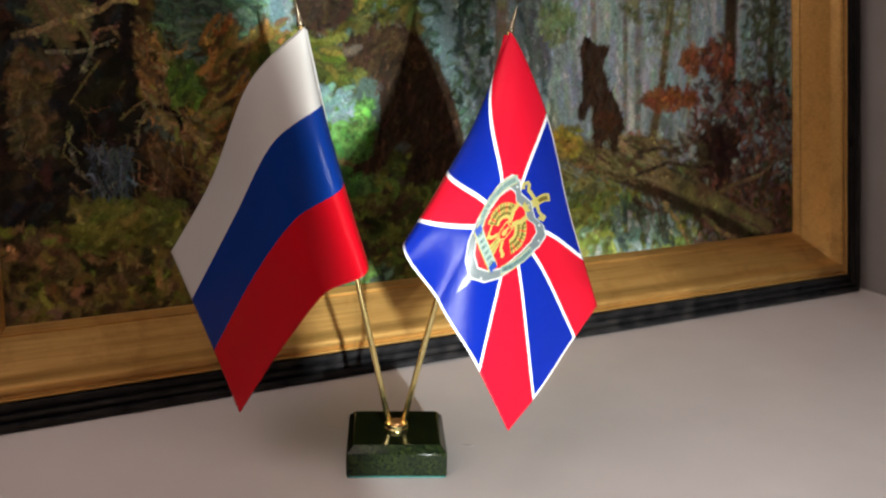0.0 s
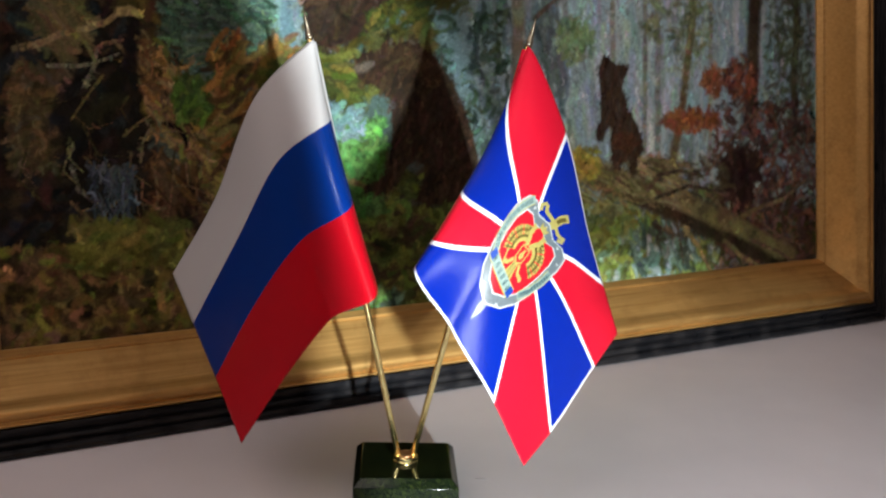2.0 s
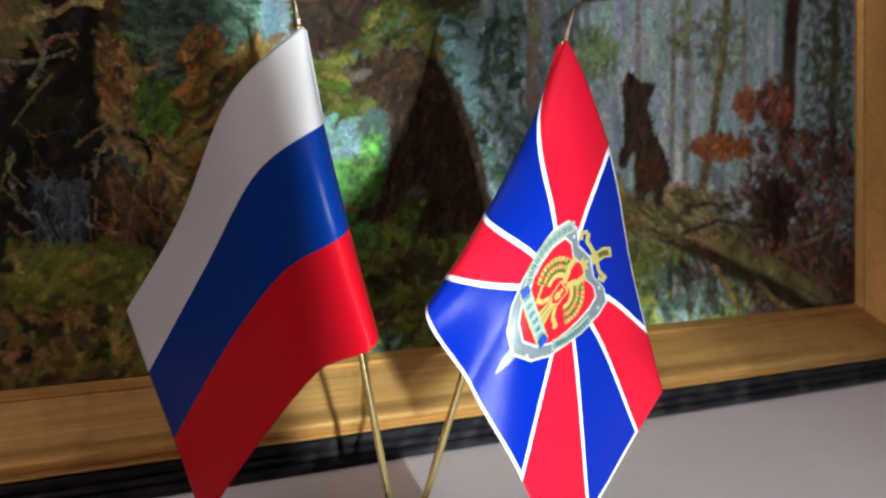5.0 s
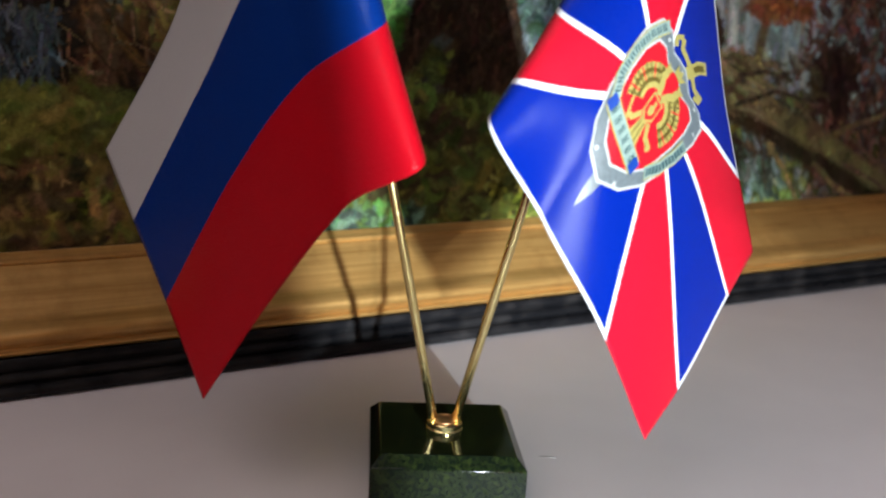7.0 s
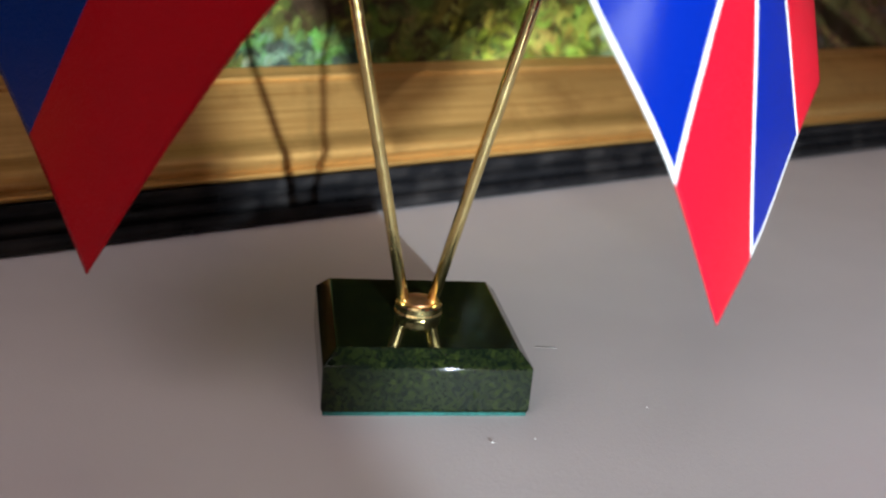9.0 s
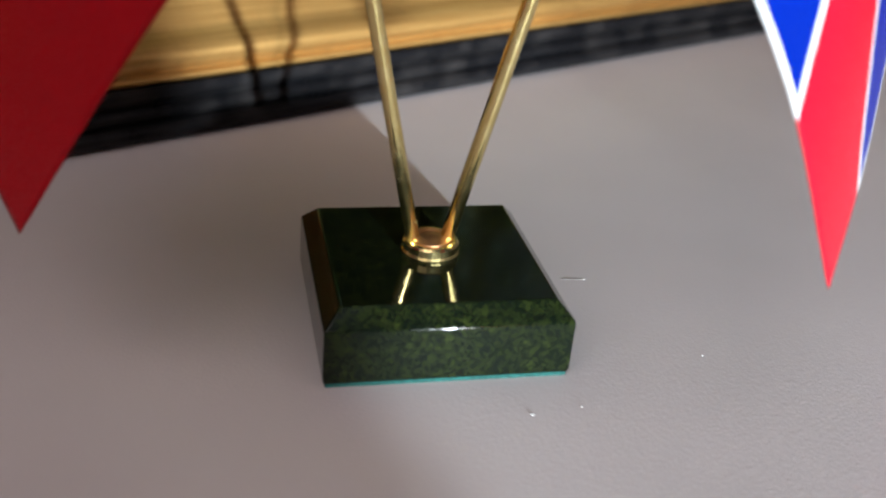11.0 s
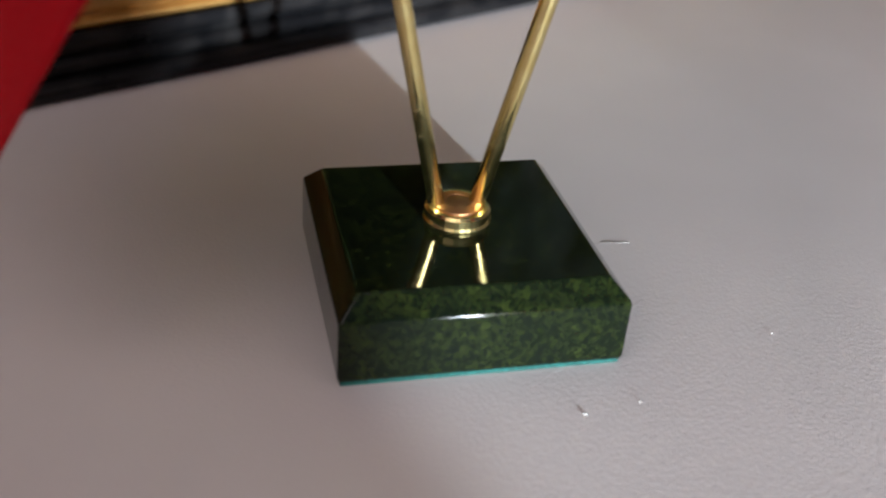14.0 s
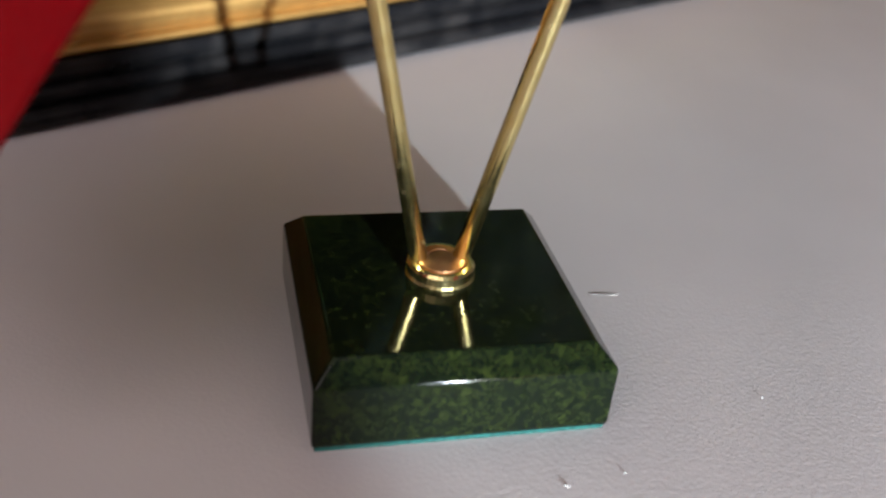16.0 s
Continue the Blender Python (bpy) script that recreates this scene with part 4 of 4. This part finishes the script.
badge = decal("badge", shield(1.03), INK_WHITE, 0.00045, rayed_flag, "grey, red and gold printed shield badge")
decal("sword_blade", [(-0.16, -0.92), (0.11, -0.95), (0.08, -1.15), (-0.04, -1.40), (-0.13, -1.18)], INK_GREY, 0.00035, badge, "grey blade point")
decal("sword_hilt", band([(0.04, 0.85), (0.06, 1.05), (0.05, 1.25), (0.10, 1.44)], 0.095), INK_GOLD, 0.00040, badge, "gold hilt")
decal("sword_guard", band([(-0.42, 1.10), (-0.30, 1.00), (0.0, 1.04), (0.30, 0.98), (0.50, 1.06)], 0.045), INK_GOLD, 0.00042, badge, "gold curled guard")
decal("rim", shield(0.99), INK_GREY, 0.00060, badge, "grey rim")
decal("field_edge", shield(0.80), INK_WHITE, 0.00072, badge)
decal("field", shield(0.765), INK_RED, 0.00082, badge, "red field")
decal("sword_grip", band([(0.06, 1.10), (0.055, 1.22), (0.09, 1.36)], 0.045), INK_OLIVE, 0.00047, badge, "dark ribbed grip")
for side in (-1, 1):
    decal("guard_curl", band([(side * 0.44, 1.10), (side * 0.50, 0.98), (side * 0.40, 0.90)], 0.045), INK_GOLD, 0.00044, badge)
    for r, ink in ((0.56, INK_GOLD), (0.475, INK_OLIVE), (0.41, INK_GOLD), (0.335, INK_OLIVE), (0.27, INK_GOLD)):
        lift = 0.00088 + (0.56 - r) * 0.0002
        arc_points = bow(side * 0.06, 0.10, r, 90 - side * 8, 90 - side * 118)
        decal("wing_band", band(arc_points, 0.040), ink, lift, badge)
    # the gaps between the feathers
    for k in range(11):
        t = radians(90 - side * (14 + 10 * k))
        ray = [(side * 0.06 + r * math.cos(t), 0.10 + 0.8 * r * math.sin(t)) for r in (0.37, 0.62)]
        decal("feather_gap", band(ray, 0.011), INK_OLIVE if k % 3 else INK_RED, 0.00097, badge)
    decal("neck", band([(side * 0.05, 0.24), (side * 0.12, 0.38), (side * 0.20, 0.46)], 0.055), INK_GOLD, 0.00098, badge)
    decal("crest", oval(side * 0.20, 0.50, 0.075, 0.085), INK_GOLD, 0.00102, badge)
    decal("beak", [(side * 0.24, 0.54), (side * 0.35, 0.50), (side * 0.25, 0.46)], INK_OLIVE, 0.00104, badge)
    decal("small_crown", [(side * 0.14, 0.58), (side * 0.12, 0.66), (side * 0.20, 0.63), (side * 0.28, 0.66), (side * 0.26, 0.58)], INK_GOLD, 0.00102, badge)
    decal("claw", band([(side * 0.12, -0.10), (side * 0.24, -0.24), (side * 0.36, -0.26)], 0.040), INK_GOLD, 0.00096, badge)
    decal("tail_gap", band([(side * 0.04, -0.16), (side * 0.07, -0.50)], 0.012), INK_OLIVE, 0.00100, badge)
decal("orb", oval(0.40, -0.28, 0.055, 0.055, 12), INK_GOLD, 0.00099, badge)
decal("sceptre", band([(-0.46, -0.06), (-0.30, -0.40)], 0.024), INK_GOLD, 0.00099, badge)
decal("crown", [(-0.10, 0.66), (-0.14, 0.80), (-0.05, 0.75), (0.0, 0.83), (0.05, 0.75), (0.14, 0.80), (0.10, 0.66)], INK_GOLD, 0.00104, badge)
decal("tail", [(-0.07, -0.10), (0.07, -0.10), (0.17, -0.46), (0.08, -0.58), (0.0, -0.52), (-0.08, -0.58), (-0.17, -0.46)], INK_GOLD, 0.00094, badge)
decal("inner_shield", [(-0.15, 0.22), (0.15, 0.22), (0.15, -0.06), (0.0, -0.16), (-0.15, -0.06)], INK_GOLD, 0.00106, badge)
decal("inner_field", [(-0.12, 0.19), (0.12, 0.19), (0.12, -0.04), (0.0, -0.12), (-0.12, -0.04)], INK_RED, 0.00114, badge)
decal("inner_figure", [(-0.05, -0.04), (-0.07, 0.06), (-0.02, 0.08), (-0.03, 0.15), (0.04, 0.16), (0.03, 0.09), (0.08, 0.04), (0.03, -0.05)], INK_GOLD, 0.00122, badge)


def ribbon(points, width, bars, ends=False):
    """A cream ribbon with a gold edge and unreadable writing as bars."""
    decal("ribbon_edge", band(points, width + 0.018), INK_GOLD, 0.00100, badge)
    ob = decal("ribbon", band(points, width), INK_CREAM, 0.00110, badge, "pale ribbon with dark writing")
    length = [0.0]
    for p, q in zip(points, points[1:]):
        length.append(length[-1] + math.hypot(q[0] - p[0], q[1] - p[1]))

    def along(f):
        t = f * length[-1]
        k = max(i for i in range(len(length) - 1) if length[i] <= t)
        g = (t - length[k]) / (length[k + 1] - length[k])
        p, q = points[k], points[k + 1]
        d = Vector((q[0] - p[0], q[1] - p[1])).normalized()
        return Vector((p[0] + (q[0] - p[0]) * g, p[1] + (q[1] - p[1]) * g)), d

    for k in range(bars):
        p, d = along((k + 1.0) / (bars + 1.0))
        n = Vector((-d.y, d.x)) * width * 0.62
        w = d * 0.018
        for m in (-1.3, 1.3):
            q = p + w * m
            decal("writing_bar", [tuple(q + n - w * 0.7), tuple(q + n + w * 0.7), tuple(q - n + w * 0.7), tuple(q - n - w * 0.7)], INK_DARK, 0.00120, badge)
    if ends:
        for f in (0.04, 0.96):
            p, d = along(f)
            n = Vector((-d.y, d.x)) * width * 0.9
            w = d * 0.085
            decal("ribbon_end", [tuple(p + n - w), tuple(p + n + w), tuple(p - n + w), tuple(p - n - w)], INK_BLUE, 0.00126, badge)


ribbon([(-0.72, 0.90), (-0.84, 0.62), (-0.92, 0.28), (-0.90, -0.05), (-0.74, -0.28)], 0.085, 11)
ribbon([(0.92, 0.34), (0.92, 0.05), (0.84, -0.25), (0.66, -0.50)], 0.085, 12)
ribbon([(-0.78, -0.32), (-0.40, -0.42), (0.0, -0.50), (0.42, -0.58)], 0.095, 6, True)
for a, b in ((0.0, 0.80), (-0.56, 0.80), (0.56, 0.80), (0.86, 0.60), (-0.44, -0.80), (0.30, -0.88)):
    decal("rivet", oval(a, b, 0.035, 0.030, 10), INK_WHITE, 0.00100, badge)


# ---- bits on the desk ----
LINT = plain("white_lint", (0.55, 0.54, 0.53), 0.9, 0, 0.1, 500)
MARK = plain("dark_scuff", (0.27, 0.25, 0.245), 0.7, 0, 0.2, 500)


def crumb(name, x, y, size, label, material, stretch=1.0, turn=0.0, flat=0.5):
    bm = bmesh.new()
    bmesh.ops.create_icosphere(bm, subdivisions=2, radius=1)
    for v in bm.verts:
        k = 1 + 0.45 * noise.noise(v.co * 1.7 + Vector((x * 90, y * 70, 3)))
        v.co = Vector((v.co.x * size * stretch * k, v.co.y * size * k, v.co.z * size * flat * k))
    low = min(v.co.z for v in bm.verts)
    for v in bm.verts:
        v.co.z -= low
    ob = part(name, bm, material, None, "", True)
    ob.matrix_world = pose(x, y, 0, 0, 0, turn)
    return tagged(ob, label, "speck", group="specks on the desk")


crumb("lint", 0.0700, -0.0255, 0.00028, "tiny white speck of lint on the desk", LINT)
crumb("lint", 0.0172, -0.0460, 0.00028, "small curled white shred of lint on the desk", LINT, 2.2, -25)
crumb("lint", 0.0300, -0.0440, 0.00028, "tiny white speck of lint on the desk", LINT)
crumb("scuff", 0.0480, 0.0170, 0.0005, "thin dark scuff mark on the desk top", MARK, 8.0, -8, 0.06)
